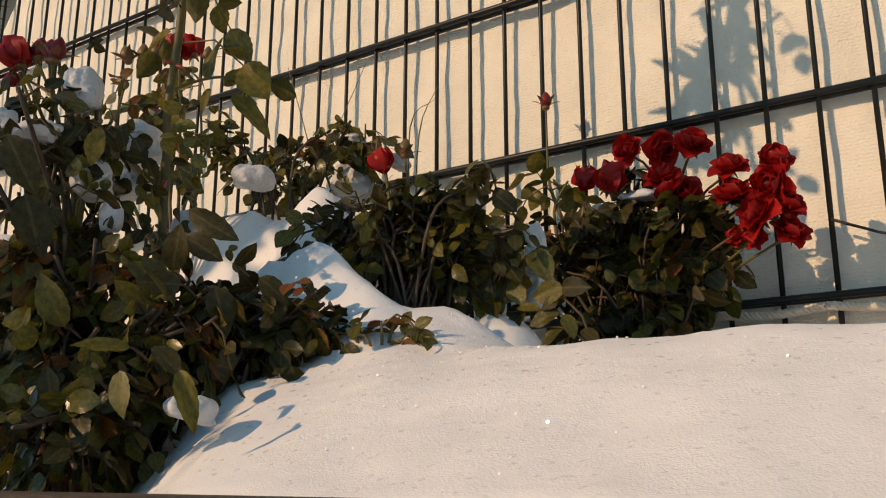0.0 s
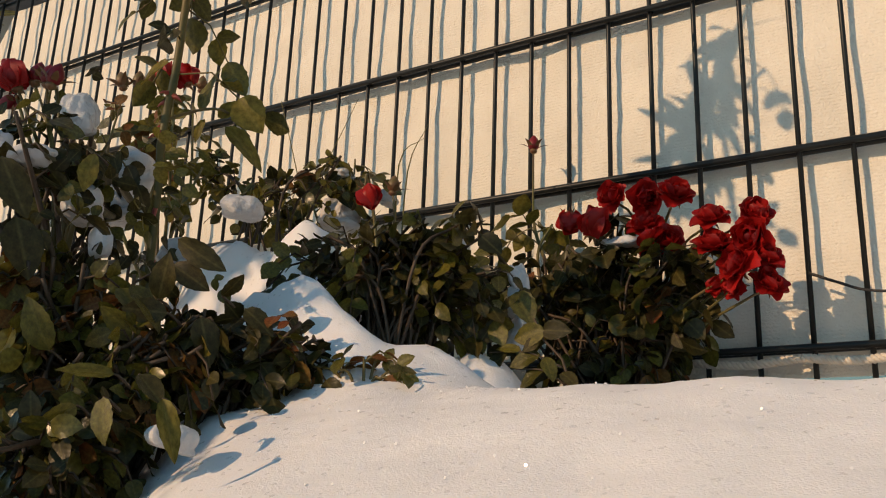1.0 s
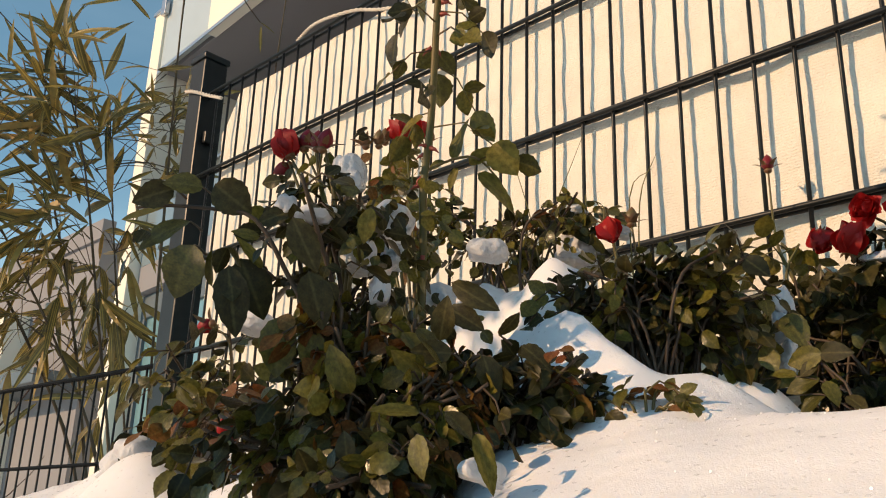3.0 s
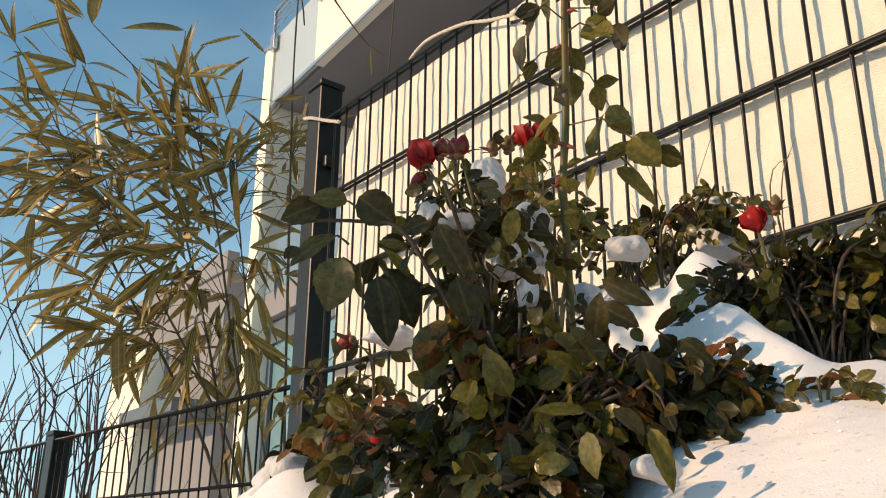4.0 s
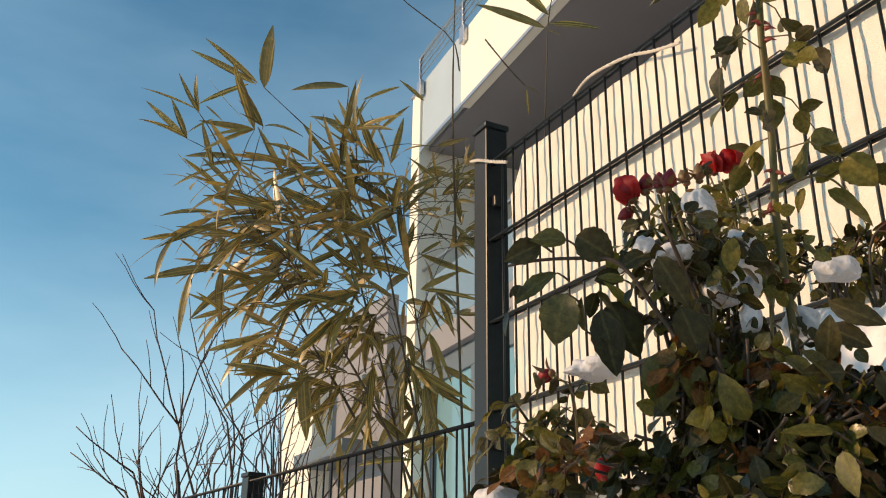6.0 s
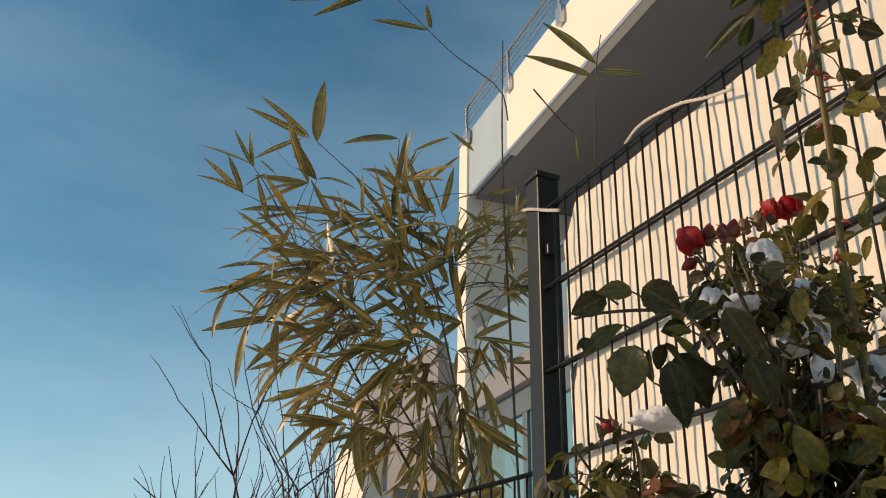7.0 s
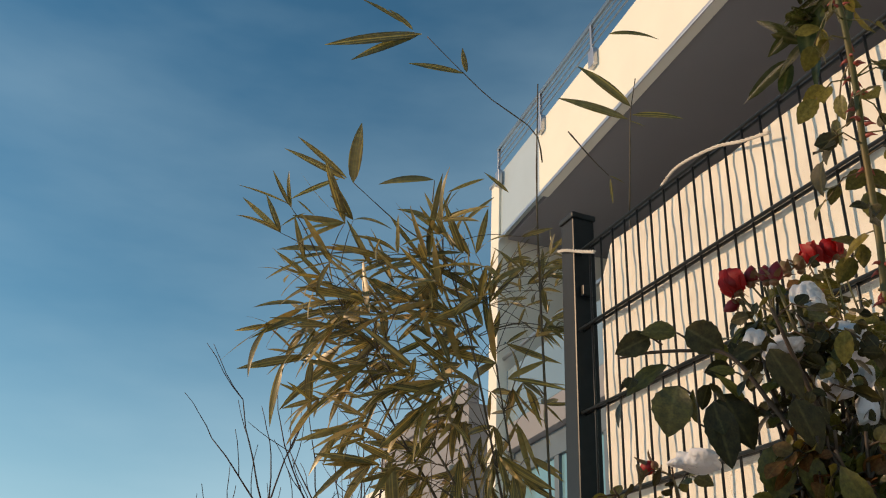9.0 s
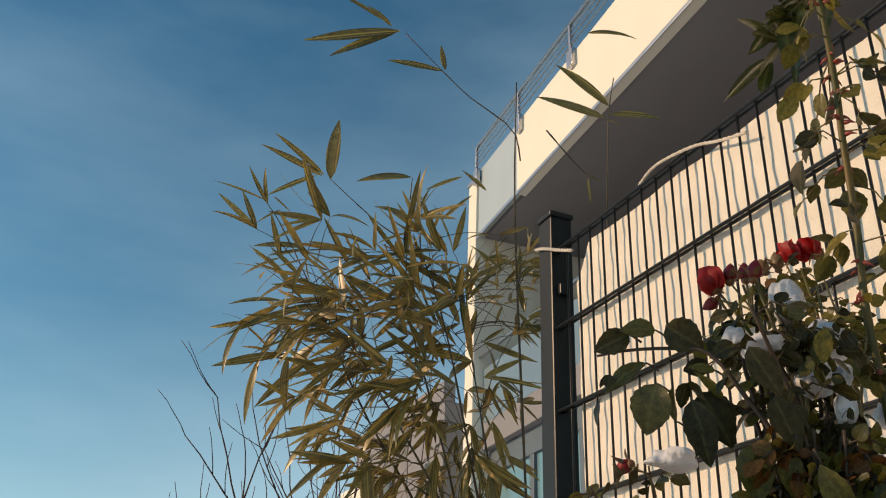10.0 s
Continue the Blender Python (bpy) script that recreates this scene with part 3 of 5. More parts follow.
def petal_mesh(cup, frill, seed):
    s, r = Shape(), random.Random(seed)
    n = 5
    ph = r.random() * 6
    for j in range(n + 1):
        v = j / n
        w = (0.25 + 0.75 * math.sin(math.pi * (0.12 + 0.66 * v) ** 0.9)) * 0.62
        for i in range(n + 1):
            u = i / n * 2 - 1
            x = u * w * (1 - 0.25 * v ** 4)
            y = v * (1 - 0.18 * u * u * v)
            z = cup * (u * u * 0.42 + 0.55 * (v - 0.55) ** 2) - frill * 0.35 * max(0, v - 0.6) ** 1.5 * 2 + frill * 0.07 * v * v * math.sin(ph + u * 6)
            s.v.append(Vector((x, y, z)))
    w = n + 1
    s.f = [(j * w + i, j * w + i + 1, (j + 1) * w + i + 1, (j + 1) * w + i) for j in range(n) for i in range(n)]
    return s.mesh("petal", PETAL)


PETALS_IN = [petal_mesh(0.75, 0.3, k) for k in range(3)]
PETALS_OUT = [petal_mesh(0.45, 1.0, k + 9) for k in range(4)]


def egg(r, length, sharp, mat, name, sides=10, rings=8):
    s = Shape()
    for j in range(rings + 1):
        v = j / rings
        q = r * math.sin(math.pi * v ** (0.75 if sharp else 1.0)) ** 0.8 + 0.0004
        for i in range(sides):
            a = 2 * math.pi * i / sides
            s.v.append(Vector((q * math.cos(a), length * v, q * math.sin(a))))
    for j in range(rings):
        for i in range(sides):
            b, c = j * sides + i, j * sides + (i + 1) % sides
            s.f.append((b, c, c + sides, b + sides))
    return s.mesh(name, mat)


SEPAL_LEAF = leaf_mesh("sepal", SEPAL, 0.28, 0.5, 0.2, 0.0)


def bloom(plant, at, axis, r, openness=1.0, label=""):
    """A rose flower: a core, whorls of petals and the green calyx below it."""
    axis = Vector(axis).normalized()
    base = Vector(at) - axis * r * 0.7
    closed = openness < 0.5
    flower = part("bloom", egg(r * (0.72 if closed else 0.42), r * (1.75 if closed else 1.05), True, PETAL if closed else BUD, "bloom"), plant.root, label, plant.inv @ aligned(base, axis, (0.3, 0.2, 0.9)))
    back = flower.matrix_basis.inverted() @ plant.inv
    a = axis.orthogonal().normalized()
    b = axis.cross(a)
    whorls = [(3, 6, 1.15, 0), (4, 14, 1.2, 0), (5, 28, 1.25, 0), (6, 50, 1.2, 1), (5, 76, 1.1, 1)]
    if openness < 0.5:
        whorls = [(3, -9, 1.5, 0), (4, 2 + 14 * openness, 1.55, 0)]
    ang = rng.random() * 6
    for n, tilt, size, outer in whorls:
        for k in range(n):
            ang += 2 * math.pi / n + rng.uniform(-0.25, 0.25)
            o = a * math.cos(ang) + b * math.sin(ang)
            t = radians((tilt + rng.uniform(-13, 13)) * (0.5 + 0.5 * openness))
            way = axis * math.cos(t) + o * math.sin(t)
            off = base + o * r * ((0.5 if closed else 0.16) + 0.004 * tilt) + axis * r * 0.02
            part("petal", rng.choice(PETALS_OUT if outer else PETALS_IN), flower,
                 m=back @ aligned(off, way, -o + axis * 0.2, r * size * rng.uniform(0.8, 1.2), 1.15))
        ang += 0.6
    part("calyx", egg(r * 0.3, r * 0.5, False, SEPAL, "calyx"), flower, m=back @ aligned(base - axis * r * 0.3, axis, (0.2, 0.9, 0.1)))
    for k in range(5):
        q = 2 * math.pi * k / 5
        o = a * math.cos(q) + b * math.sin(q)
        part("sepal", SEPAL_LEAF, flower, m=back @ aligned(base, o - axis * rng.uniform(-0.5, 0.7), axis, r * 0.85))
    return base


def rose_bud(plant, at, axis, r, mat=BUD, label=""):
    axis = Vector(axis).normalized()
    base = Vector(at) - axis * r
    bud = part("bud", egg(r * 0.8, r * 2.4, True, mat, "bud"), plant.root, label, plant.inv @ aligned(base, axis, (0.3, 0.9, 0.1)))
    back = bud.matrix_basis.inverted() @ plant.inv
    a = axis.orthogonal().normalized()
    b = axis.cross(a)
    part("calyx", egg(r * 0.5, r * 0.9, False, SEPAL, "calyx"), bud, m=back @ aligned(base - axis * r * 0.5, axis, (0.2, 0.9, 0.1)))
    for k in range(5):
        q = 2 * math.pi * k / 5
        o = a * math.cos(q) + b * math.sin(q)
        part("sepal", SEPAL_LEAF, bud, m=back @ aligned(base + o * r * 0.3, axis * rng.uniform(0.7, 1.4) + o * 0.6, -o, r * 2.2))
    return base


def fill_bush(plant, base, blobs, canes, size, meshes, weights, spread, mat=CANE_BROWN, step_len=0.02, r0=0.0032):
    """Canes from the base to random places in the blobs, with leaves along them."""
    for i in range(canes):
        c = Vector(blobs[i % len(blobs)])
        tip = c + Vector((rng.gauss(0, spread), rng.gauss(0, spread), rng.gauss(0, spread * 0.75)))
        foot = Vector(base) + Vector((rng.uniform(-0.04, 0.04), rng.uniform(-0.03, 0.03), 0))
        mid = foot.lerp(tip, 0.55) + Vector((rng.uniform(-0.015, 0.015), rng.uniform(-0.015, 0.015), 0.03))
        leafy_cane(plant, (foot, mid, tip), r0, 0.0013, size, step_len, meshes, start=0.45, mat=mat, weights=weights)


KINDS = [GREEN, DARK, RED, YOUNG]

# the bush with the cluster of open blooms
rng.seed(10)
right = Plant(thing("rose_bush", "rose bush with a cluster of open red blooms", "rose bush", "rose bushes", at=(0.3, -0.1, -0.09)), LEAF)
# mostly the dark leaf, so the bush's shaded core is put into leaf colour
fill_bush(right, (0.29, -0.1, -0.09), [(0.19, -0.125, 0.06), (0.23, -0.11, 0.06), (0.28, -0.085, 0.05), (0.305, -0.075, 0.035), (0.315, -0.072, 0.02),
          (0.3, -0.087, 0.005), (0.26, -0.094, 0.075), (0.17, -0.15, 0.05), (0.275, -0.12, -0.03), (0.24, -0.13, 0.0), (0.31, -0.08, -0.03), (0.29, -0.1, -0.04), (0.31, -0.07, 0.06), (0.33, -0.07, 0.05), (0.295, -0.08, 0.085), (0.32, -0.078, 0.02), (0.31, -0.075, 0.08), (0.27, -0.08, 0.02), (0.29, -0.08, 0.1), (0.33, -0.075, 0.07)],
          100, 0.0225, KINDS, (2.5, 9, 0.3, 0.8), 0.02, r0=0.0018)
leafy_cane(right, ((0.24, -0.1, 0.03), (0.195, -0.07, 0.12), (0.182, -0.055, 0.15)), 0.0024, 0.0014, 0.034, 0.018, [GREEN, YOUNG], start=0.45, weights=(1, 1))
right.cane(((0.182, -0.055, 0.15), (0.174, -0.04, 0.19), (0.171, -0.034, 0.24)), 0.0014, 0.0011)
leafy_cane(right, ((0.22, -0.1, 0.03), (0.2, -0.08, 0.1), (0.212, -0.07, 0.135)), 0.0022, 0.0012, 0.033, 0.016, [GREEN, YOUNG], start=0.45, weights=(1, 1))
rose_bud(right, (0.171, -0.034, 0.247), (0.02, 0.0, 1), 0.008, BUD, "closed dark red bud on a long stem")
for (x, y, z), r, opened in [((0.252, -0.107, 0.121), 0.0165, 0.2), ((0.278, -0.107, 0.115), 0.021, 0.2), ((0.287, -0.088, 0.15), 0.0165, 1), ((0.325, -0.085, 0.142), 0.018, 1),
                             ((0.355, -0.09, 0.143), 0.017, 1), ((0.322, -0.092, 0.117), 0.016, 1), ((0.328, -0.1, 0.096), 0.016, 1), ((0.347, -0.095, 0.094), 0.015, 1),
                             ((0.389, -0.1, 0.112), 0.017, 1), ((0.391, -0.104, 0.085), 0.016, 1), ((0.43, -0.1, 0.109), 0.017, 0.6), ((0.422, -0.106, 0.084), 0.0175, 1),
                             ((0.41, -0.118, 0.058), 0.021, 1), ((0.436, -0.1, 0.068), 0.016, 1), ((0.439, -0.106, 0.042), 0.0155, 1), ((0.391, -0.1, 0.046), 0.011, 1), ((0.406, -0.11, 0.041), 0.015, 1)]:
    axis = Vector((rng.uniform(-0.8, 0.8), -0.6 + rng.uniform(-0.4, 0.3), rng.uniform(-0.4, 0.9)))
    if opened < 0.5:
        axis = Vector((0.1, -0.2, -0.6)) if x < 0.27 else Vector((0.25, -0.2, 0.7))
    foot = bloom(right, (x, y - 0.01, z - 0.002), axis, r * rng.uniform(0.68, 0.84), opened)
    right.cane(((0.3 + rng.uniform(-0.03, 0.03), -0.07, -0.03), (0.31 + (x - 0.31) * 0.4, y + 0.022, z - 0.035), foot), 0.0018, 0.0012, CANE, n=8)
right.done()

# the bush in the middle
rng.seed(17)
middle = Plant(thing("rose_bush", "low rose bush with one nodding red bud, half under snow", "rose bush", "rose bushes", at=(0.12, -0.26, -0.08)), LEAF)
fill_bush(middle, (0.19, -0.34, -0.08), [(0.149, -0.365, 0.023), (0.177, -0.365, 0.028), (0.204, -0.365, 0.040), (0.183, -0.365, 0.007), (0.189, -0.315, 0.033), (0.222, -0.315, 0.024), (0.253, -0.315, 0.024), (0.184, -0.315, 0.011), (0.227, -0.315, 0.000), (0.206, -0.315, 0.055), (0.253, -0.315, 0.046), (0.173, -0.315, -0.002), (0.206, -0.315, -0.006), (0.253, -0.315, -0.007)],
          84, 0.0175, KINDS, (4, 7, 0.3, 1), 0.012, r0=0.0014)
for tip in ((0.032, -0.183, 0.2), (-0.012, -0.203, 0.16), (-0.05, -0.207, 0.158), (-0.001, -0.18, 0.19), (-0.09, -0.22, 0.17), (0.015, -0.19, 0.15)):
    t = Vector(tip)
    leafy_cane(middle, ((0.05, -0.21, -0.02), t * 0.6 + Vector((0.02, -0.082, 0.01)), t), 0.0022, 0.001, 0.026, 0.017, [GREEN, YOUNG, DARK], start=0.5, weights=(3, 2, 1))
foot = bloom(middle, (0.109, -0.255, 0.123), (0.35, 0.1, -0.6), 0.0118, 0.0, "nodding half-closed deep red bloom")
middle.cane(((0.12, -0.24, 0.0), (0.105, -0.235, 0.09), (0.104, -0.252, 0.146), foot), 0.002, 0.0012, n=10)
rose_bud(middle, (0.113, -0.222, 0.144), (0.1, 0, 1), 0.0075, SEPAL, "small orange-green bud")
middle.cane(((0.125, -0.23, 0.03), (0.118, -0.224, 0.1), (0.113, -0.222, 0.138)), 0.0016, 0.001)
fill_bush(middle, (0.0, -0.265, 0.02), [(-0.111, -0.265, 0.174), (-0.059, -0.265, 0.168), (-0.017, -0.265, 0.153), (0.022, -0.265, 0.140), (0.058, -0.265, 0.145), (0.079, -0.265, 0.159), (-0.085, -0.265, 0.183), (0.036, -0.265, 0.152)],
          13, 0.013, [GREEN, DARK, RED, YOUNG], (5, 2, 0.5, 3), 0.01, step_len=0.018, r0=0.0014)
middle.done()

# shoots that stand in the snow
rng.seed(24)
shoot = Plant(thing("rose_shoot", "small leafy green rose shoot standing in the snow", "rose shoot", "rose shoots", at=(0.265, -0.2, -0.09)), LEAF)
shoot.cane(((0.336, -0.299, -0.106), (0.331, -0.299, -0.057), (0.314, -0.301, -0.036), (0.306, -0.301, -0.019), (0.291, -0.301, 0.002)), 0.0012, 0.0007, CANE_BROWN)
shoot.cane(((0.329, -0.299, -0.057), (0.302, -0.303, -0.045), (0.270, -0.303, -0.043)), 0.0008, 0.0005, CANE_BROWN, "leaf_stalk")
shoot.cane(((0.331, -0.299, -0.070), (0.315, -0.303, -0.059), (0.293, -0.303, -0.057)), 0.0008, 0.0005, CANE_BROWN, "leaf_stalk")
shoot.cane(((0.266, -0.288, -0.097), (0.264, -0.299, -0.052), (0.248, -0.301, -0.016)), 0.0011, 0.0006, CANE_BROWN)
for (ax, az), (bx, bz) in [((0.291, 0.002), (0.311, -0.027)), ((0.316, -0.030), (0.286, -0.035)), ((0.314, -0.029), (0.341, -0.032)), ((0.312, -0.036), (0.297, -0.045)),
                           ((0.312, -0.047), (0.284, -0.054)), ((0.316, -0.049), (0.327, -0.070)), ((0.284, -0.044), (0.266, -0.060)), ((0.315, -0.059), (0.291, -0.072)),
                           ((0.270, -0.023), (0.258, -0.043)), ((0.248, -0.016), (0.271, -0.047)), ((0.296, -0.043), (0.275, -0.041)), ((0.270, -0.054), (0.261, -0.075)),
                           ((0.295, -0.003), (0.275, -0.011)), ((0.329, -0.061), (0.347, -0.073)), ((0.306, -0.068), (0.304, -0.090)), ((0.264, -0.043), (0.246, -0.052))]:
    p, q = Vector((ax, -0.302, az)), Vector((bx, -0.309, bz))
    shoot.leaf(DARK if rng.random() < 0.6 else GREEN, aligned(p, q - p, Vector((0.1, -0.8, 0.45)) + random_way(rng, 0) * 0.45, (q - p).length * 0.88, 0.8))
shoot.done()
rng.seed(31)
shoot = Plant(thing("rose_shoot", "low drooping rose shoot with reddish leaves in the snow", "rose shoot", "rose shoots", at=(0.262, -0.451, -0.101)), LEAF)
for tip in ((0.250, -0.460, -0.078), (0.275, -0.447, -0.083), (0.293, -0.435, -0.087), (0.267, -0.437, -0.066), (0.229, -0.460, -0.075), (0.262, -0.449, -0.07), (0.225, -0.452, -0.066), (0.283, -0.439, -0.078)):
    leafy_cane(shoot, ((0.262, -0.447, -0.110), Vector((0.262, -0.447, -0.085)).lerp(Vector(tip), 0.5), tip), 0.0012, 0.0007, 0.0135, 0.016, [GREEN, DARK, RED], start=0.35, weights=(2, 2, 1.8), pairs=2)
shoot.done()

# the large bush by the camera
rng.seed(38)
left = Plant(thing("rose_bush", "large snow-laden rose bush, leaves darkened for shade, few red buds", "rose bush", "rose bushes", at=(0.08, -0.55, -0.2)), LEAF)
# its large leaves: foot, tip, width and colour
LARGE_LEAVES = (
    ((0.046, -0.646, 0.060), (0.040, -0.672, 0.060), 0.8, GREEN),
    ((0.051, -0.640, 0.063), (0.067, -0.620, 0.044), 1.1, DARK),
    ((0.031, -0.659, 0.059), (0.020, -0.683, 0.046), 0.9, DARK),
    ((0.042, -0.645, 0.020), (0.033, -0.655, -0.016), 1.35, GREEN),
    ((0.056, -0.626, 0.007), (0.058, -0.616, -0.040), 0.75, DARK),
    ((0.054, -0.616, 0.015), (0.064, -0.598, -0.025), 1.05, DARK),
    ((0.027, -0.642, 0.041), (0.011, -0.674, 0.023), 0.6, GREEN),
    ((0.098, -0.607, 0.037), (0.107, -0.591, 0.001), 0.75, DARK),
    ((0.101, -0.593, 0.002), (0.108, -0.582, -0.035), 0.95, DARK),
    ((0.080, -0.598, -0.026), (0.080, -0.597, -0.066), 0.95, GREEN),
    ((0.096, -0.584, -0.033), (0.099, -0.582, -0.066), 0.85, GREEN),
    ((0.161, -0.519, 0.001), (0.187, -0.502, -0.020), 0.62, DARK),
    ((0.153, -0.514, -0.014), (0.175, -0.501, -0.029), 0.8, DARK),
    ((0.233, -0.595, -0.100), (0.249, -0.591, -0.114), 0.95, DARK),
    ((0.201, -0.494, -0.043), (0.220, -0.486, -0.058), 0.95, DARK),
    ((0.164, -0.542, -0.068), (0.155, -0.565, -0.052), 0.8, GREEN),
)
MORE_LEAVES = (
    ((0.263, -0.604, -0.114), (0.275, -0.602, -0.143), 0.45, YOUNG),
    ((0.208, -0.590, -0.098), (0.194, -0.615, -0.098), 0.5, YOUNG),
    ((0.178, -0.535, -0.052), (0.164, -0.557, -0.052), 0.9, DARK),
    ((0.163, -0.552, -0.037), (0.184, -0.538, -0.061), 0.9, GREEN),
    ((0.076, -0.592, 0.051), (0.064, -0.614, 0.041), 0.8, DARK),
    ((0.061, -0.607, 0.031), (0.057, -0.627, 0.032), 0.6, GREEN),
    ((0.031, -0.621, -0.002), (0.041, -0.633, 0.019), 0.5, GREEN),
    ((0.128, -0.565, 0.049), (0.124, -0.569, 0.024), 0.75, YOUNG),
    ((0.062, -0.603, 0.010), (0.063, -0.626, 0.027), 0.45, YOUNG),
    ((0.159, -0.527, -0.040), (0.173, -0.535, -0.014), 0.8, DARK),
    ((0.190, -0.504, -0.036), (0.208, -0.504, -0.025), 0.8, DARK),
    ((0.193, -0.522, -0.053), (0.202, -0.518, -0.082), 0.9, DARK),
    ((0.195, -0.600, -0.115), (0.185, -0.617, -0.130), 0.8, GREEN),
    ((0.228, -0.610, -0.113), (0.234, -0.612, -0.136), 0.8, GREEN),
    ((0.144, -0.586, -0.081), (0.143, -0.606, -0.055), 0.8, GREEN),
    ((0.133, -0.591, -0.107), (0.123, -0.611, -0.125), 0.8, GREEN),
)
for a, b, wide, kind in LARGE_LEAVES + MORE_LEAVES:
    a, b = Vector(a), Vector(b)
    left.cane((a + Vector((0.004, 0.008, -0.006)), a + Vector((0.0, 0.004, -0.001)), a), 0.0009, 0.0007, CANE_BROWN, "leaf_stalk", 4, 3)
    left.leaf(kind, aligned(a, b - a, Vector((0.75, -0.62, 0.12)) + random_way(rng, 0) * 0.62, (b - a).length * 1.02, wide * 0.92))
# shoot that hangs over to the side
left.cane(((0.06, -0.53, -0.16), (0.084, -0.572, -0.039), (0.076, -0.594, 0.008), (0.066, -0.615, 0.041), (0.049, -0.633, 0.047), (0.027, -0.658, 0.048), (0.010, -0.674, 0.046)), 0.0021, 0.001, CANE_BROWN, n=18)
for at, way in (((0.049, -0.633, 0.047), (0.2, 0.3, -1)), ((0.03, -0.655, 0.048), (-0.3, -0.5, -0.5)), ((0.07, -0.605, 0.03), (0.3, 0.3, 0.4))):
    compound_leaf(left, Vector(at), way, 0.021, DARK, pairs=1)
# leafy mass low down
low_mass = [(0.117, -0.575, -0.077), (0.046, -0.565, -0.081), (-0.005, -0.565, -0.085), (0.156, -0.575, -0.1), (0.189, -0.585, -0.13), (0.152, -0.587, -0.135),
            (0.085, -0.573, -0.126), (0.03, -0.577, -0.105), (0.18, -0.545, -0.085), (0.178, -0.518, -0.072), (0.17, -0.5, -0.065), (0.167, -0.533, -0.06),
            (0.135, -0.535, -0.045), (0.11, -0.55, -0.035), (0.1, -0.56, -0.02), (0.2, -0.607, -0.15), (0.17, -0.605, -0.15), (0.105, -0.54, -0.02), (0.06, -0.56, -0.05)]
fill_bush(left, (0.08, -0.53, -0.2), low_mass, 125, 0.0165, KINDS, (5, 5, 2.2, 1.5), 0.013, step_len=0.022, r0=0.0019)
fill_bush(left, (0.15, -0.5, -0.2), [(0.150, -0.500, -0.046), (0.167, -0.490, -0.046), (0.184, -0.480, -0.049), (0.200, -0.475, -0.056), (0.211, -0.465, -0.060), (0.222, -0.455, -0.058), (0.233, -0.450, -0.065)], 32, 0.0155, KINDS, (2.5, 9, 1.0, 0.3), 0.008, step_len=0.02, r0=0.0018)
# upper canopy between the snow caps
fill_bush(left, (0.06, -0.53, -0.12), [(0.06, -0.555, 0.07), (0.085, -0.56, 0.06), (0.05, -0.53, 0.05), (0.085, -0.535, 0.0), (0.06, -0.5, 0.04), (0.045, -0.54, 0.03), (0.075, -0.545, 0.095)], 15, 0.016, KINDS, (4, 6, 0.5, 0.8), 0.014, step_len=0.028, r0=0.0022)
# upper shoots with the buds
for tip in ((0.022, -0.56, 0.112), (0.04, -0.55, 0.12), (0.06, -0.556, 0.115), (0.075, -0.55, 0.09), (0.065, -0.545, 0.105), (0.09, -0.53, 0.075)):
    t = Vector(tip)
    leafy_cane(left, ((0.06, -0.53, -0.05), (t.x * 0.6 + 0.03, -0.54, 0.04), t), 0.0022, 0.0012, 0.018, 0.02, [GREEN, YOUNG, DARK], start=0.5, weights=(3, 1.5, 2))
foot = bloom(left, (0.019, -0.564, 0.128), (-0.25, -0.3, 0.8), 0.0125, 0.0, "plump half-open deep red rose")
left.cane(((0.055, -0.545, 0.05), (0.035, -0.556, 0.095), foot), 0.0016, 0.0011)
for at, axis, r in (((0.03, -0.553, 0.133), (0.1, 0.1, 1), 0.0072), ((0.052, -0.558, 0.124), (0.0, 0, 1), 0.0066), ((0.068, -0.563, 0.118), (0.25, 0.1, 1), 0.0072), ((0.012, -0.56, 0.112), (-0.5, -0.5, -0.4), 0.0062)):
    f = rose_bud(left, at, axis, r, BUD)
    left.cane(((0.058, -0.545, 0.06), (0.05, -0.552, 0.092), f), 0.0012, 0.0009)
rose_bud(left, (0.079, -0.566, 0.045), (-0.4, -0.1, 0.8), 0.0085, BUD, "dull pink bud touched by frost")
rose_bud(left, (-0.063, -0.538, -0.085), (0.3, -0.5, 0.4), 0.0105, PETAL)
left.cane(((0.02, -0.53, -0.12), (-0.04, -0.535, -0.1), (-0.062, -0.538, -0.09)), 0.0014, 0.001)
# leaves that stand round the snow caps and before the tall stem
for x, y, z in ((0.088, -0.584, 0.046), (0.086, -0.55, 0.088), (0.04, -0.467, 0.084), (0.048, -0.475, 0.05), (0.09, -0.542, 0.026), (0.112, -0.54, -0.002), (0.07, -0.44, 0.02), (0.118, -0.525, 0.03), (0.12, -0.525, 0.0), (0.115, -0.53, 0.055)):
    for k in range(5):
        ang = 1.256 * k + rng.uniform(-0.4, 0.4)
        at = Vector((x + 0.010 + 0.016 * 0.6 * math.cos(ang), y - 0.008 + 0.016 * 0.8 * math.cos(ang), z - 0.004 + 0.02 * math.sin(ang)))
        compound_leaf(left, at, (0.5 * math.cos(ang), 0.8 * math.cos(ang), math.sin(ang) - 0.2), 0.0125, rng.choice([DARK, GREEN, DARK, YOUNG]), pairs=1)
left.done()

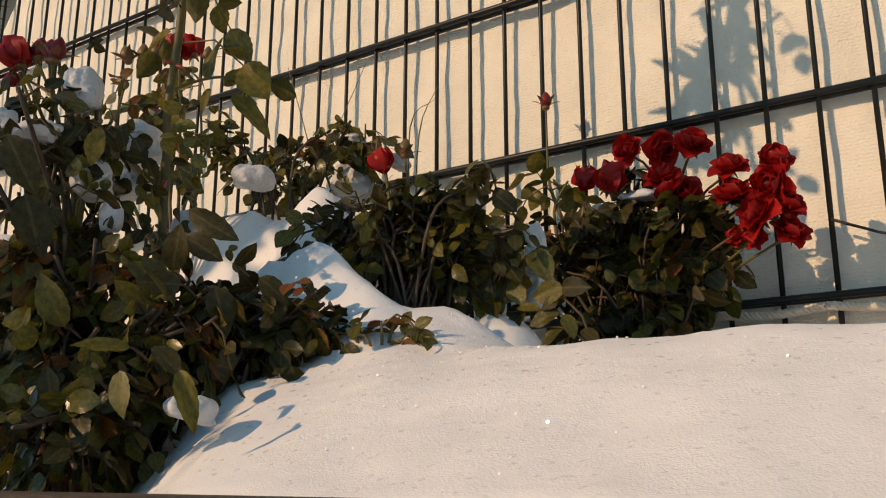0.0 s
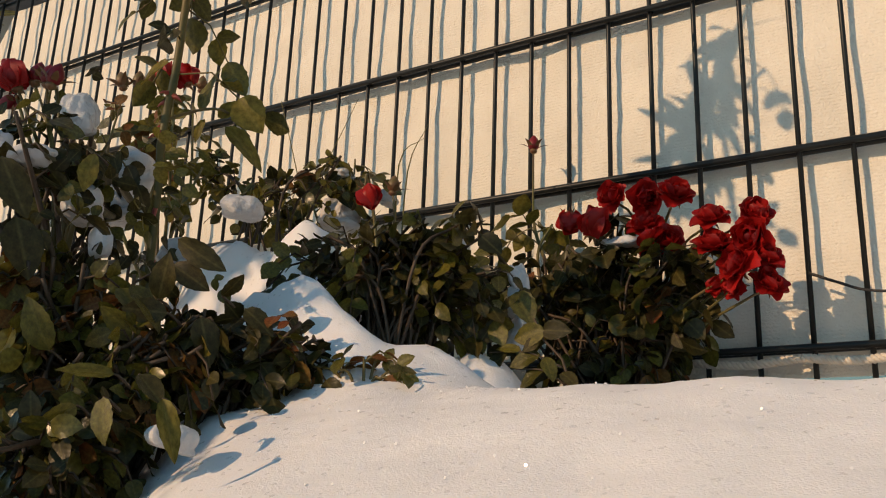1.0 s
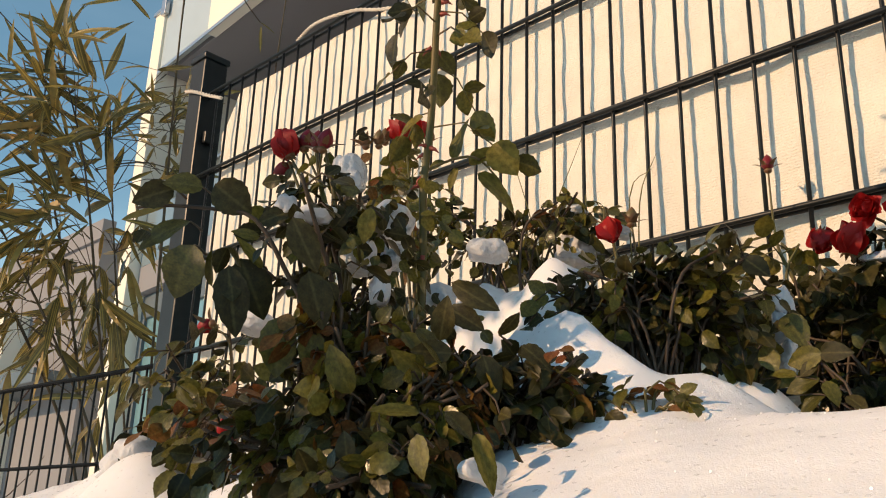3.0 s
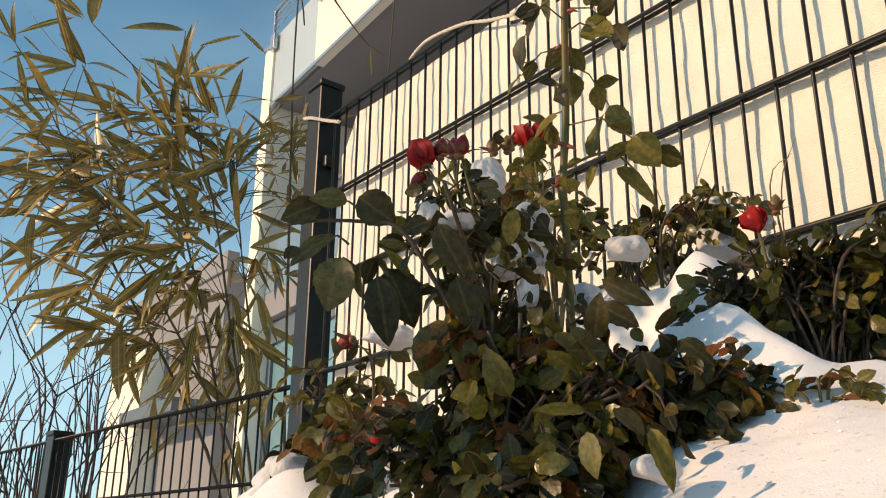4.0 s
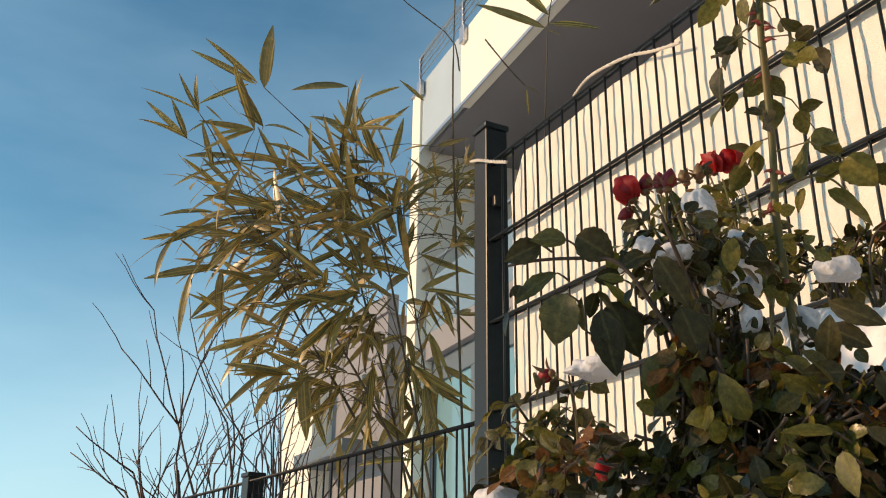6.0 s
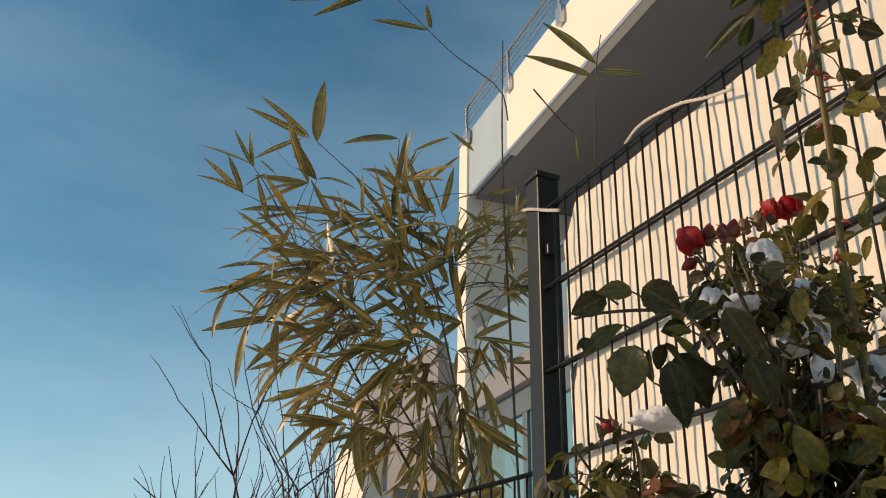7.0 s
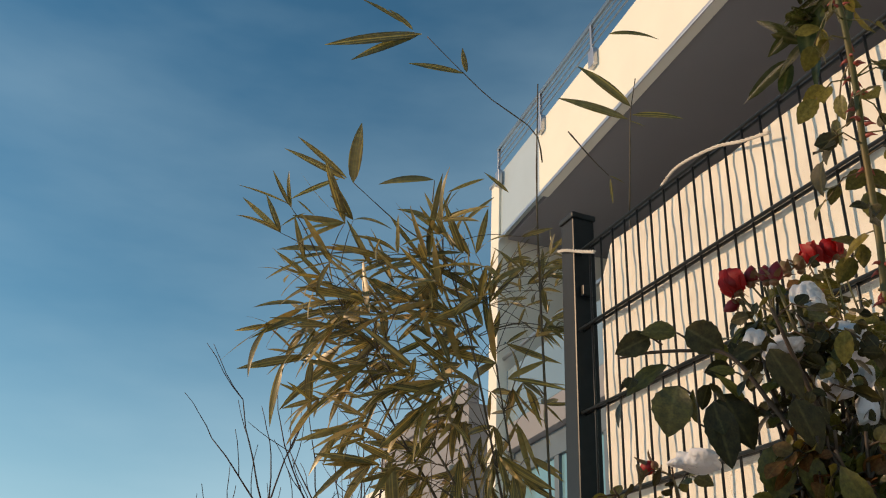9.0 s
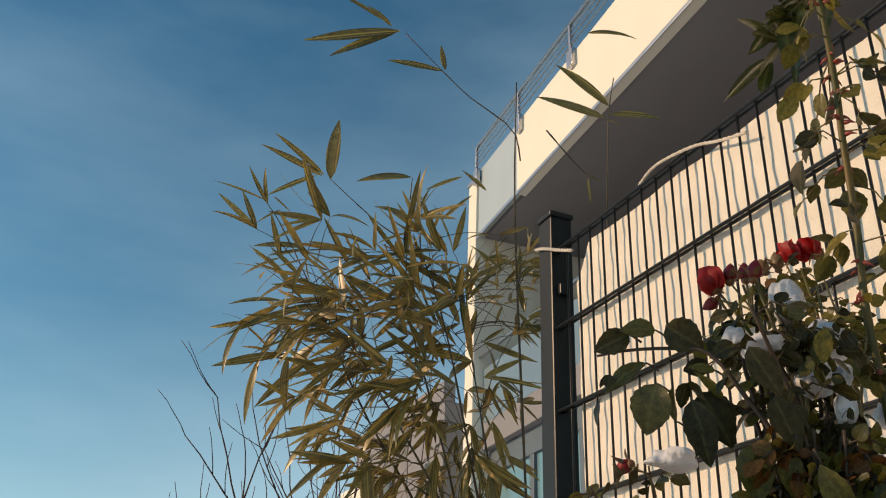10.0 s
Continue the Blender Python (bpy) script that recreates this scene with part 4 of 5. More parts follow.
# the taller bush behind with the long upright stem
rng.seed(45)
tall = Plant(thing("rose_bush", "rose with one tall thorny green stem and small buds", "rose bush", "rose bushes", at=(-0.03, -0.36, -0.1)), LEAF)
stem = tall.cane(((0.112, -0.495, -0.19), (0.112, -0.500, 0.038), (0.116, -0.506, 0.086), (0.119, -0.504, 0.134), (0.123, -0.506, 0.186), (0.126, -0.508, 0.231), (0.128, -0.507, 0.268), (0.126, -0.503, 0.35), (0.12, -0.5, 0.43), (0.125, -0.495, 0.49), (0.17, -0.49, 0.525)), 0.0031, 0.0027, STEM, "main_stem", 8, 40)
thorn = Shape().tube([(0, 0, 0), (0, 0.004, 0.0005), (0, 0.008, -0.0012)], 0.0022, 0.0002, 5).mesh("thorn", THORN)
for i in range(34):
    p = stem[rng.randrange(3, 30)] + Vector((0, 0, rng.uniform(-0.01, 0.01)))
    o = Vector((rng.gauss(0, 1), rng.gauss(0, 1), -0.2)).normalized()
    part("thorn", thorn, tall.root, m=tall.inv @ aligned(p + o * 0.003, o, (0, 0, 1), rng.uniform(0.7, 1.2)))
stalks = Shape()
for i, z in enumerate((0.13, 0.15, 0.165, 0.18, 0.195, 0.205, 0.215, 0.225, 0.235, 0.245, 0.255, 0.265, 0.28, 0.295, 0.315, 0.34)):
    p = min(stem, key=lambda q: abs(q.z - z))
    ang = i * 2.4 + 0.5
    w = Vector((math.cos(ang), math.sin(ang), rng.uniform(-0.3, 0.3)))
    compound_leaf(tall, p, w, 0.024 * rng.uniform(0.85, 1.2), rng.choice([GREEN, YOUNG, GREEN, DARK]), stalks=stalks, pairs=1)
for i in range(16):
    p = stem[25 + i]
    ang = i * 2.4
    compound_leaf(tall, p, Vector((math.cos(ang), math.sin(ang), rng.uniform(-0.4, 0.3))), 0.025, rng.choice([GREEN, YOUNG, DARK]), stalks=stalks, pairs=1)
part("leaf_stalk", stalks.mesh("leaf_stalk", CANE), tall.root, kind="stuff")
# side shoot with the hanging yellow-green leaf
for a, b in (((0.126, -0.458, 0.11), (0.147, -0.43, 0.085)), ((0.109, -0.468, 0.122), (0.125, -0.473, 0.153)), ((0.118, -0.459, 0.119), (0.14, -0.449, 0.133)),
             ((0.103, -0.472, 0.122), (0.092, -0.48, 0.117)), ((0.11, -0.464, 0.117), (0.1, -0.463, 0.1)), ((0.112, -0.505, 0.145), (0.08, -0.504, 0.136))):
    p, q = Vector(a), Vector(b)
    tall.leaf(YOUNG, aligned(p, q - p, Vector((0.5, -0.7, 0.4)) + random_way(rng, 0) * 0.3, (q - p).length * 1.05, 0.7))
leafy_cane(tall, ((0.112, -0.506, 0.098), (0.118, -0.476, 0.118), (0.126, -0.458, 0.122), (0.129, -0.435, 0.11)), 0.0013, 0.0008, 0.022, 0.03, [YOUNG, GREEN], start=0.3, weights=(2, 1), pairs=1)
for tip in ((-0.125, -0.305, 0.260), (-0.18, -0.27, 0.3), (-0.093, -0.390, 0.215), (-0.115, -0.285, 0.255), (-0.075, -0.340, 0.210), (-0.055, -0.360, 0.180), (-0.105, -0.340, 0.190), (-0.015, -0.350, 0.140), (-0.155, -0.320, 0.220)):
    t = Vector(tip)
    leafy_cane(tall, ((-0.04, -0.36, 0.0), (t.x * 0.6, t.y - 0.03, t.z * 0.5), t), 0.002, 0.001, 0.019, 0.019, [YOUNG, GREEN, RED], start=0.5, weights=(3, 3, 0.6))
foot = bloom(tall, (-0.131, -0.312, 0.280), (0.2, -0.3, 0.7), 0.014, 0.3, "small loosening red bloom")
foot = bloom(tall, (-0.118, -0.298, 0.282), (-0.3, -0.2, 0.7), 0.014, 0.3, "small loosening red bloom")
for at in ((-0.145, -0.320, 0.275), (-0.093, -0.393, 0.228), (-0.145, -0.25, 0.3), (-0.085, -0.380, 0.232)):
    rose_bud(tall, at, (rng.uniform(-0.3, 0.3), -0.1, 1), 0.0075, SEPAL)
tall.done()

# the far bush by the post
rng.seed(52)
far = Plant(thing("rose_bush", "sparse low rose bush with a red hip beside the post", "rose bush", "rose bushes", at=(-0.44, -0.33, -0.14)), LEAF)
fill_bush(far, (-0.42, -0.33, -0.14), [(-0.522, -0.400, -0.063), (-0.490, -0.370, -0.033), (-0.400, -0.375, -0.058), (-0.361, -0.371, 0.017), (-0.430, -0.332, 0.052), (-0.360, -0.390, -0.028), (-0.300, -0.410, 0.002), (-0.25, -0.4, -0.058), (-0.300, -0.410, -0.078), (-0.200, -0.450, -0.058)],
          26, 0.026, KINDS, (5, 3, 1, 1.5), 0.028)
rose_bud(far, (-0.344, -0.404, 0.067), (-0.9, -0.2, -0.1), 0.0105, PETAL, "bright red rose hip with dry sepals")
far.cane(((-0.33, -0.37, -0.05), (-0.31, -0.39, 0.04), (-0.335, -0.404, 0.067)), 0.0018, 0.0012)
far.done()


# ---- snow lying on the bushes ----
def snow_clump(at, rx, ry, rz, seed, icy=False, label=""):
    """A slumped heap of several lobes that run into one another, with a pitted skin."""
    r = random.Random(seed)
    bm = bmesh.new()
    lobes = [((0, 0, 0), 0.78)] + [((r.uniform(-0.6, 0.6), r.uniform(-0.5, 0.5), r.uniform(-0.5, 0.4)), r.uniform(0.32, 0.55)) for _ in range(9)]
    sd = Vector((seed, seed * 0.7, -seed))
    for mid, size in lobes:
        made = bmesh.ops.create_icosphere(bm, subdivisions=4, radius=1.0)
        for v in made["verts"]:
            d = v.co.copy()
            k = 1 + 0.3 * noise.noise(d * 1.1 + sd + Vector(mid) * 9) + 0.15 * noise.noise(d * 2.4 - sd)
            k += (0.1 if icy else 0.03) * noise.noise(d * 7 - sd) + (0.06 if icy else 0.012) * noise.noise(d * 16 + sd)
            p = Vector(mid) + d * (k * size)
            if p.z < -0.45:
                p.z = -0.45 + (p.z + 0.45) * 0.4
            v.co = Vector((p.x * rx, p.y * ry, p.z * rz)) * 1.15
    me = bpy.data.meshes.new("snow_clump")
    bm.to_mesh(me)
    bm.free()
    me.materials.append(SNOW_ICY if icy else SNOW_CLUMP_SHADED)
    ob = new("snow_clump", me)
    weld = ob.modifiers.new("weld", "REMESH")
    weld.mode, weld.voxel_size, weld.use_smooth_shade = "VOXEL", max(rx, rz) * 0.055, True
    ease = ob.modifiers.new("ease", "SMOOTH")
    ease.iterations = 2 if icy else 9
    ob.matrix_basis = pose(*at, r.uniform(-15, 15), r.uniform(-15, 15), r.uniform(0, 360))
    return tagged(ob, label or ("half-melted glassy clump of icy snow caught in the rose bush" if icy else "soft rounded cap of snow resting on the rose bush"), "snow", "snow on the bushes")


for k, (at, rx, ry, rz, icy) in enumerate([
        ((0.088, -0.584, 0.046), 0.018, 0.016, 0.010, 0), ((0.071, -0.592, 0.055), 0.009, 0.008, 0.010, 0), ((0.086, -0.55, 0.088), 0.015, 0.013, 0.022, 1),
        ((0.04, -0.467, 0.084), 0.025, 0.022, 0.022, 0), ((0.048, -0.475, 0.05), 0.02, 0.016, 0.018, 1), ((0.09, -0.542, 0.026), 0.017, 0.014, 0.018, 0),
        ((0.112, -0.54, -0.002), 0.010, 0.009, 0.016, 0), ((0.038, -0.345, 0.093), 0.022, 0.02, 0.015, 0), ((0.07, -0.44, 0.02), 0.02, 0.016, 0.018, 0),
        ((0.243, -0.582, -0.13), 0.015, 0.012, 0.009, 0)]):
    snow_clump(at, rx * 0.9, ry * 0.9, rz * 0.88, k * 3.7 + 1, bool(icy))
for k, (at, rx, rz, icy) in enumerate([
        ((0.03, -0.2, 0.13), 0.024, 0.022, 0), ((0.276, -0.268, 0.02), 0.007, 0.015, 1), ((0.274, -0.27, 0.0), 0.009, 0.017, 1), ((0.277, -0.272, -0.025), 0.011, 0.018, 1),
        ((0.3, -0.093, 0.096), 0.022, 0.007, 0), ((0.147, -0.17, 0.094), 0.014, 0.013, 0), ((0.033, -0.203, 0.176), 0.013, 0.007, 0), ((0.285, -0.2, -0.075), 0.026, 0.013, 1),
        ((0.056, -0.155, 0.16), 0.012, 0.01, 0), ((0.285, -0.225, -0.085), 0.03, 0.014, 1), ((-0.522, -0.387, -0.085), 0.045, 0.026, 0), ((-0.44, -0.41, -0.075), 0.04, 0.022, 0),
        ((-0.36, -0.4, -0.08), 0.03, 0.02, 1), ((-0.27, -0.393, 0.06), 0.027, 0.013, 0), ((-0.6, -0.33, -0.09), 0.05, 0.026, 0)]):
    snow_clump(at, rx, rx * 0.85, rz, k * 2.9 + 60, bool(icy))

# unseen bush, added to cast shade on the cloth and the bush by the camera
rng.seed(59)
near = Plant(thing("rose_bush", "tall unseen rose bush added to cast shade on the bed", "rose bush", "rose bushes", at=(-0.52, -1.71, -0.42)), LEAF)
for k in range(9):
    c = Vector([(-0.6, -1.7, 0.44), (-0.585, -1.7, 0.47), (-0.56, -1.72, 0.5), (-0.53, -1.71, 0.53), (-0.5, -1.7, 0.56), (-0.47, -1.71, 0.59), (-0.44, -1.72, 0.62)][k % 7])
    t = c + Vector((rng.gauss(0, 0.022), rng.gauss(0, 0.022), 0.055 + rng.gauss(0, 0.016)))
    leafy_cane(near, ((-0.52 + rng.uniform(-0.12, 0.12), -1.71 + rng.uniform(-0.1, 0.1), -0.42), Vector((-0.52, -1.71, 0.2)).lerp(t, 0.3), t), 0.002, 0.001, 0.026, 0.03, KINDS, start=0.9, mat=CANE_BROWN, weights=(4, 4, 0.4, 1))
# its added lower boughs block the sun from the bush by the path
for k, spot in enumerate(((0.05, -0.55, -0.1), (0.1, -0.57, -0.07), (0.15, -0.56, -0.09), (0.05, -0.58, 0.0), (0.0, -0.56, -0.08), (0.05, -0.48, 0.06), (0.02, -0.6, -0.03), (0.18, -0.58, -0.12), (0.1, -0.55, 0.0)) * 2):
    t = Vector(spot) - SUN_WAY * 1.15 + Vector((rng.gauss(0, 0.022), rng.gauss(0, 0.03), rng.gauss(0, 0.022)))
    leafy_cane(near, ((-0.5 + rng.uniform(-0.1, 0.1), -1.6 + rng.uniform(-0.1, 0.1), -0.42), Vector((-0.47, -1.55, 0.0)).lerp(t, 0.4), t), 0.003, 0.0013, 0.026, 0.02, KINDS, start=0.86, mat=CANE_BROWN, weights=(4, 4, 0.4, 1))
# further added boughs that throw shade on the double mound
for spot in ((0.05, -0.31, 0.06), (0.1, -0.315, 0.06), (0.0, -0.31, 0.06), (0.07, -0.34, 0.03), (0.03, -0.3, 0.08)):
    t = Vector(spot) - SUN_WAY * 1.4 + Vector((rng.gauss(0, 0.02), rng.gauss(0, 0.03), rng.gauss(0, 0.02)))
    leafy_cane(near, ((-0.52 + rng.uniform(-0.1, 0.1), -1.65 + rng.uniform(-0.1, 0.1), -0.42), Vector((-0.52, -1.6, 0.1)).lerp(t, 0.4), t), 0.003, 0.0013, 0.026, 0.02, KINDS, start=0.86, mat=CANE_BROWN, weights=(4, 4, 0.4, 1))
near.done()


# ---- bamboo ----
BLADE, BLADE_DRY = (leaf_set("bamboo_leaf", m, 0.125, 5, teeth=0.0, tip=1.3, stations=8, wave=0.03) for m in (BAMBOO, BAMBOO_DRY))
rng.seed(136)
bam = Plant(thing("bamboo", "clump of bamboo with striped olive and yellow leaves", "bamboo", at=(-2.1, 0.3, -0.42)), BAMBOO)


def culm(points, r0, r1, n=16):
    pts = smooth_path(points, n)
    off = bam.root.location
    part("culm", Shape().tube([p - off for p in pts], r0, r1, 7, rings=lambda i: 1.25 if i % 3 == 1 else 1.0).mesh("culm", CULM), bam.root)
    return pts


culms = [culm(p, r0, r1) for p, r0, r1 in (
    (((-2.098, 0.497, -0.420), (-2.118, 0.469, 0.061), (-1.960, 0.340, 0.931), (-1.787, 0.230, 1.353), (-1.600, 0.136, 1.666)), 0.006, 0.0018),
    (((-2.195, 0.422, -0.420), (-2.242, 0.336, 0.062), (-2.226, 0.221, 0.482), (-2.157, 0.035, 0.929), (-2.078, -0.120, 1.213)), 0.006, 0.002),
    (((-2.085, 0.418, -0.420), (-2.121, 0.358, 0.055), (-2.103, 0.246, 0.481), (-2.026, 0.103, 0.901), (-1.956, -0.036, 1.163)), 0.006, 0.002),
    (((-2.195, 0.422, -0.420), (-2.258, 0.303, 0.061), (-2.285, 0.130, 0.385), (-2.284, -0.095, 0.700), (-2.232, -0.276, 0.986), (-2.178, -0.415, 1.173)), 0.006, 0.0018),
    (((-2.051, 0.376, -0.420), (-2.092, 0.304, 0.051), (-2.117, 0.150, 0.361), (-2.122, -0.011, 0.598), (-2.105, -0.188, 0.825)), 0.006, 0.002),
    (((-2.154, 0.499, -0.420), (-2.188, 0.444, 0.064), (-2.177, 0.370, 0.395), (-2.116, 0.254, 0.798), (-2.024, 0.150, 1.117)), 0.005, 0.0018),
    (((-1.640, 0.500, -0.420), (-1.610, 0.480, 0.600), (-1.587, 0.461, 1.244)), 0.0045, 0.0022))]
# thin shoots that carry the outer sprays
SHOOTS = (
    ((-2.207, 0.059, 1.298), (-2.223, -0.089, 1.363), (-2.209, -0.300, 1.492)),
    ((-2.266, -0.397, 1.216), (-2.240, -0.459, 1.292), (-2.223, -0.510, 1.340)),
    ((-1.951, 0.343, 1.613), (-1.909, 0.287, 1.710), (-1.920, 0.118, 1.805), (-1.912, -0.002, 1.880), (-1.890, -0.161, 1.978)),
    ((-1.587, 0.461, 1.244), (-1.504, 0.418, 1.401), (-1.438, 0.383, 1.514), (-1.370, 0.362, 1.606)),
    ((-1.566, 0.227, 1.482), (-1.570, 0.321, 1.401), (-1.567, 0.376, 1.356)),
    ((-2.145, -0.011, 1.452), (-2.106, -0.022, 1.521)),
)
for shoot_points in SHOOTS:
    culm(shoot_points, 0.0026, 0.0014, 10)
# leaves of the outer sprays: foot, tip, width
SPRAYS = (
    ((-2.209, -0.300, 1.492), (-2.086, -0.339, 1.659), 1.75),
    ((-2.212, -0.329, 1.499), (-2.193, -0.557, 1.563), 0.7),
    ((-2.208, -0.325, 1.503), (-2.163, -0.518, 1.600), 0.65),
    ((-2.218, -0.353, 1.498), (-2.273, -0.508, 1.417), 0.75),
    ((-2.223, -0.510, 1.340), (-2.165, -0.603, 1.427), 0.8),
    ((-2.223, -0.510, 1.340), (-2.155, -0.566, 1.435), 0.8),
    ((-2.220, -0.517, 1.349), (-2.200, -0.698, 1.387), 0.35),
    ((-2.220, -0.460, 1.329), (-2.238, -0.540, 1.279), 0.8),
    ((-2.206, -0.496, 1.366), (-2.196, -0.434, 1.321), 0.6),
    ((-2.106, -0.026, 1.523), (-2.148, -0.223, 1.519), 0.8),
    ((-2.031, 0.146, 1.533), (-2.086, 0.026, 1.485), 0.8),
    ((-2.092, -0.024, 1.344), (-2.084, -0.149, 1.389), 0.9),
    ((-2.091, -0.014, 1.340), (-2.002, 0.076, 1.388), 0.9),
    ((-2.079, -0.005, 1.355), (-2.006, -0.000, 1.431), 0.8),
    ((-2.051, 0.080, 1.346), (-1.956, 0.138, 1.418), 0.8),
    ((-1.862, 0.161, 1.390), (-1.847, 0.068, 1.438), 0.9),
)
TOP_SPRAYS = (
    ((-1.892, -0.182, 1.984), (-2.004, -0.498, 1.926), 0.75),
    ((-1.894, -0.188, 1.984), (-2.006, -0.406, 1.897), 1.0),
    ((-1.895, -0.215, 1.994), (-1.860, -0.313, 2.036), 0.9),
    ((-1.894, -0.260, 2.011), (-1.870, -0.412, 2.055), 0.7),
    ((-1.912, -0.002, 1.880), (-1.944, -0.196, 1.897), 0.9),
    ((-1.905, 0.007, 1.883), (-1.853, -0.040, 1.934), 1.9),
    ((-1.424, 0.376, 1.536), (-1.417, 0.199, 1.642), 1.2),
    ((-1.449, 0.379, 1.504), (-1.502, 0.169, 1.568), 0.9),
    ((-1.435, 0.387, 1.513), (-1.334, 0.501, 1.494), 1.3),
    ((-1.450, 0.383, 1.500), (-1.416, 0.418, 1.474), 0.6),
    ((-1.466, 0.336, 1.849), (-1.354, 0.455, 1.843), 0.8),
    ((-1.570, 0.382, 1.347), (-1.585, 0.397, 1.270), 0.9),
    ((-1.567, 0.376, 1.356), (-1.535, 0.412, 1.327), 0.7),
)
LONG_LEAVES = (
    ((-2.308, -0.364, 0.842), (-2.346, -0.590, 0.784), 0.95),
    ((-2.222, -0.282, 1.011), (-2.304, -0.584, 0.900), 0.7),
    ((-2.254, -0.411, 1.006), (-2.263, -0.586, 1.005), 0.5),
    ((-2.332, -0.445, 0.819), (-2.382, -0.482, 0.611), 1.1),
    ((-2.309, -0.357, 0.834), (-2.349, -0.363, 0.647), 1.0),
    ((-2.296, -0.286, 0.825), (-2.360, -0.458, 0.675), 0.7),
    ((-2.255, -0.180, 0.508), (-2.301, -0.325, 0.372), 0.8),
    ((-2.179, -0.097, 0.495), (-2.193, -0.068, 0.281), 1.5),
    ((-2.335, -0.185, 0.619), (-2.353, -0.322, 0.602), 0.9),
    ((-2.235, -0.036, 0.395), (-2.221, 0.012, 0.268), 1.1),
    ((-2.256, -0.261, 0.589), (-2.272, -0.297, 0.477), 0.8),
    ((-2.254, -0.354, 1.223), (-2.265, -0.532, 1.223), 0.7),
    ((-2.257, -0.352, 1.215), (-2.276, -0.469, 1.179), 0.7),
    ((-2.166, 0.161, 0.370), (-2.217, 0.015, 0.280), 0.7),
    ((-2.107, 0.110, 0.197), (-2.135, 0.016, 0.091), 0.7),
    ((-2.049, 0.234, 0.222), (-2.098, 0.067, 0.227), 0.7),
)
for a, b, wide in SPRAYS + TOP_SPRAYS + LONG_LEAVES:
    a, b = Vector(a), Vector(b)
    bam.leaf(BLADE, aligned(a, b - a, Vector((0.8, -0.55, 0.05)) + random_way(rng, 0) * 0.3, (b - a).length * 1.06, wide * 1.15))


def fan(at, way, n, size, dry=0.12, spread=0.9):
    """Leaves that spread from the end of a twig and droop."""
    way = Vector(way).normalized()
    for _ in range(n):
        w = (way + random_way(rng, 0) * spread).normalized() + Vector((0, 0, -0.28))
        bam.leaf(BLADE_DRY if rng.random() < dry else BLADE, aligned(at, w, Vector((0.5, -0.6, 0.35)) + random_way(rng, 0) * 0.75, size * rng.uniform(0.5, 1.3), rng.uniform(0.7, 1.15)), "leaf")


# leafy crown: middle and spread of each cloud of twigs
CROWN = (
    ((-2.016, -0.352, 1.081), 0.086),
    ((-2.212, -0.351, 0.941), 0.095),
    ((-2.228, -0.154, 1.097), 0.086),
    ((-1.990, -0.087, 1.113), 0.086),
    ((-2.021, 0.080, 1.203), 0.076),
    ((-1.966, -0.007, 0.954), 0.095),
    ((-2.171, -0.093, 0.866), 0.114),
    ((-2.358, -0.198, 0.801), 0.086),
    ((-2.141, -0.010, 0.678), 0.114),
    ((-2.149, 0.161, 0.851), 0.105),
    ((-2.068, 0.106, 0.548), 0.114),
    ((-2.243, -0.020, 0.567), 0.105),
    ((-2.222, 0.268, 0.706), 0.086),
    ((-2.165, 0.119, 0.402), 0.086),
    ((-2.207, 0.296, 0.468), 0.067),
    ((-2.081, -0.217, 0.850), 0.095),
    ((-2.031, 0.118, 1.008), 0.076),
    ((-2.033, 0.293, 1.135), 0.053),
    ((-1.817, 0.275, 1.139), 0.042),
    ((-1.997, 0.358, 0.989), 0.048),
)
AXIS = Vector((-2.0, 0.2, 0.75))
joints = [p for c in culms[:6] for p in c[5:] if p.z > 0.15]
twigs = Shape()
for k in range(235):
    c, spread = CROWN[k % len(CROWN)]
    tip = Vector(c) + Vector((rng.gauss(0, spread), rng.gauss(0, spread), rng.gauss(0, spread)))
    foot = min(rng.sample(joints, 18), key=lambda q: (q - tip).length + abs(q.z - tip.z + 0.1))
    if (tip - foot).length > 0.24:
        foot = tip + (foot - tip).normalized() * 0.24
    mid = foot.lerp(tip, 0.5) + Vector((0, 0, 0.02))
    twigs.tube([p - bam.root.location for p in smooth_path((foot, mid, tip), 5)], 0.0019, 0.0009, 4)
    out = tip - AXIS
    out.z *= 0.55
    small = 0.62 if k % len(CROWN) >= 17 else 1.0
    fan(tip, out.normalized() * 0.9 + (tip - foot).normalized() * 0.35 + random_way(rng, 0) * 0.4, rng.choice((3, 4, 4, 5)), 0.178 * small, 0.25, 0.8)
part("twig", twigs.mesh("twig", CULM), bam.root, kind="stuff")
bam.done()


# ---- bare shrub ----
rng.seed(149)
bare = thing("bare_shrub", "leafless brown shrub with thin branching twigs", "shrub", at=(-3.95, 0.12, -0.42))


def grow(s, at, way, length, r, depth):
    """A branch with its side twigs."""
    pts, p, w = [at], at.copy(), way.normalized()
    for _ in range(4):
        w = (w + random_way(rng, 0.25) * 0.16).normalized()
        p = p + w * length / 4
        pts.append(p.copy())
    s.tube([q - bare.location for q in pts], r, r * 0.55, 5)
    if depth:
        for k in range(2 + depth):
            q = pts[rng.randrange(1, 5)]
            side = (w + random_way(rng, 0.3) * 0.75).normalized()
            grow(s, q.copy(), side, length * rng.uniform(0.4, 0.65), r * 0.55, depth - 1)


for k in range(14):
    s = Shape()
    a = -1.0 + 2.0 * k / 13
    grow(s, Vector((-3.95 + rng.uniform(-0.1, 0.1), 0.2 + 0.24 * a, -0.42)), Vector((rng.uniform(-0.2, 0.2), a * 0.42 - 0.08, 1.0)), rng.uniform(0.72, 1.08), 0.009, 2)
    part("branch", s.mesh("branch", TWIG), bare)


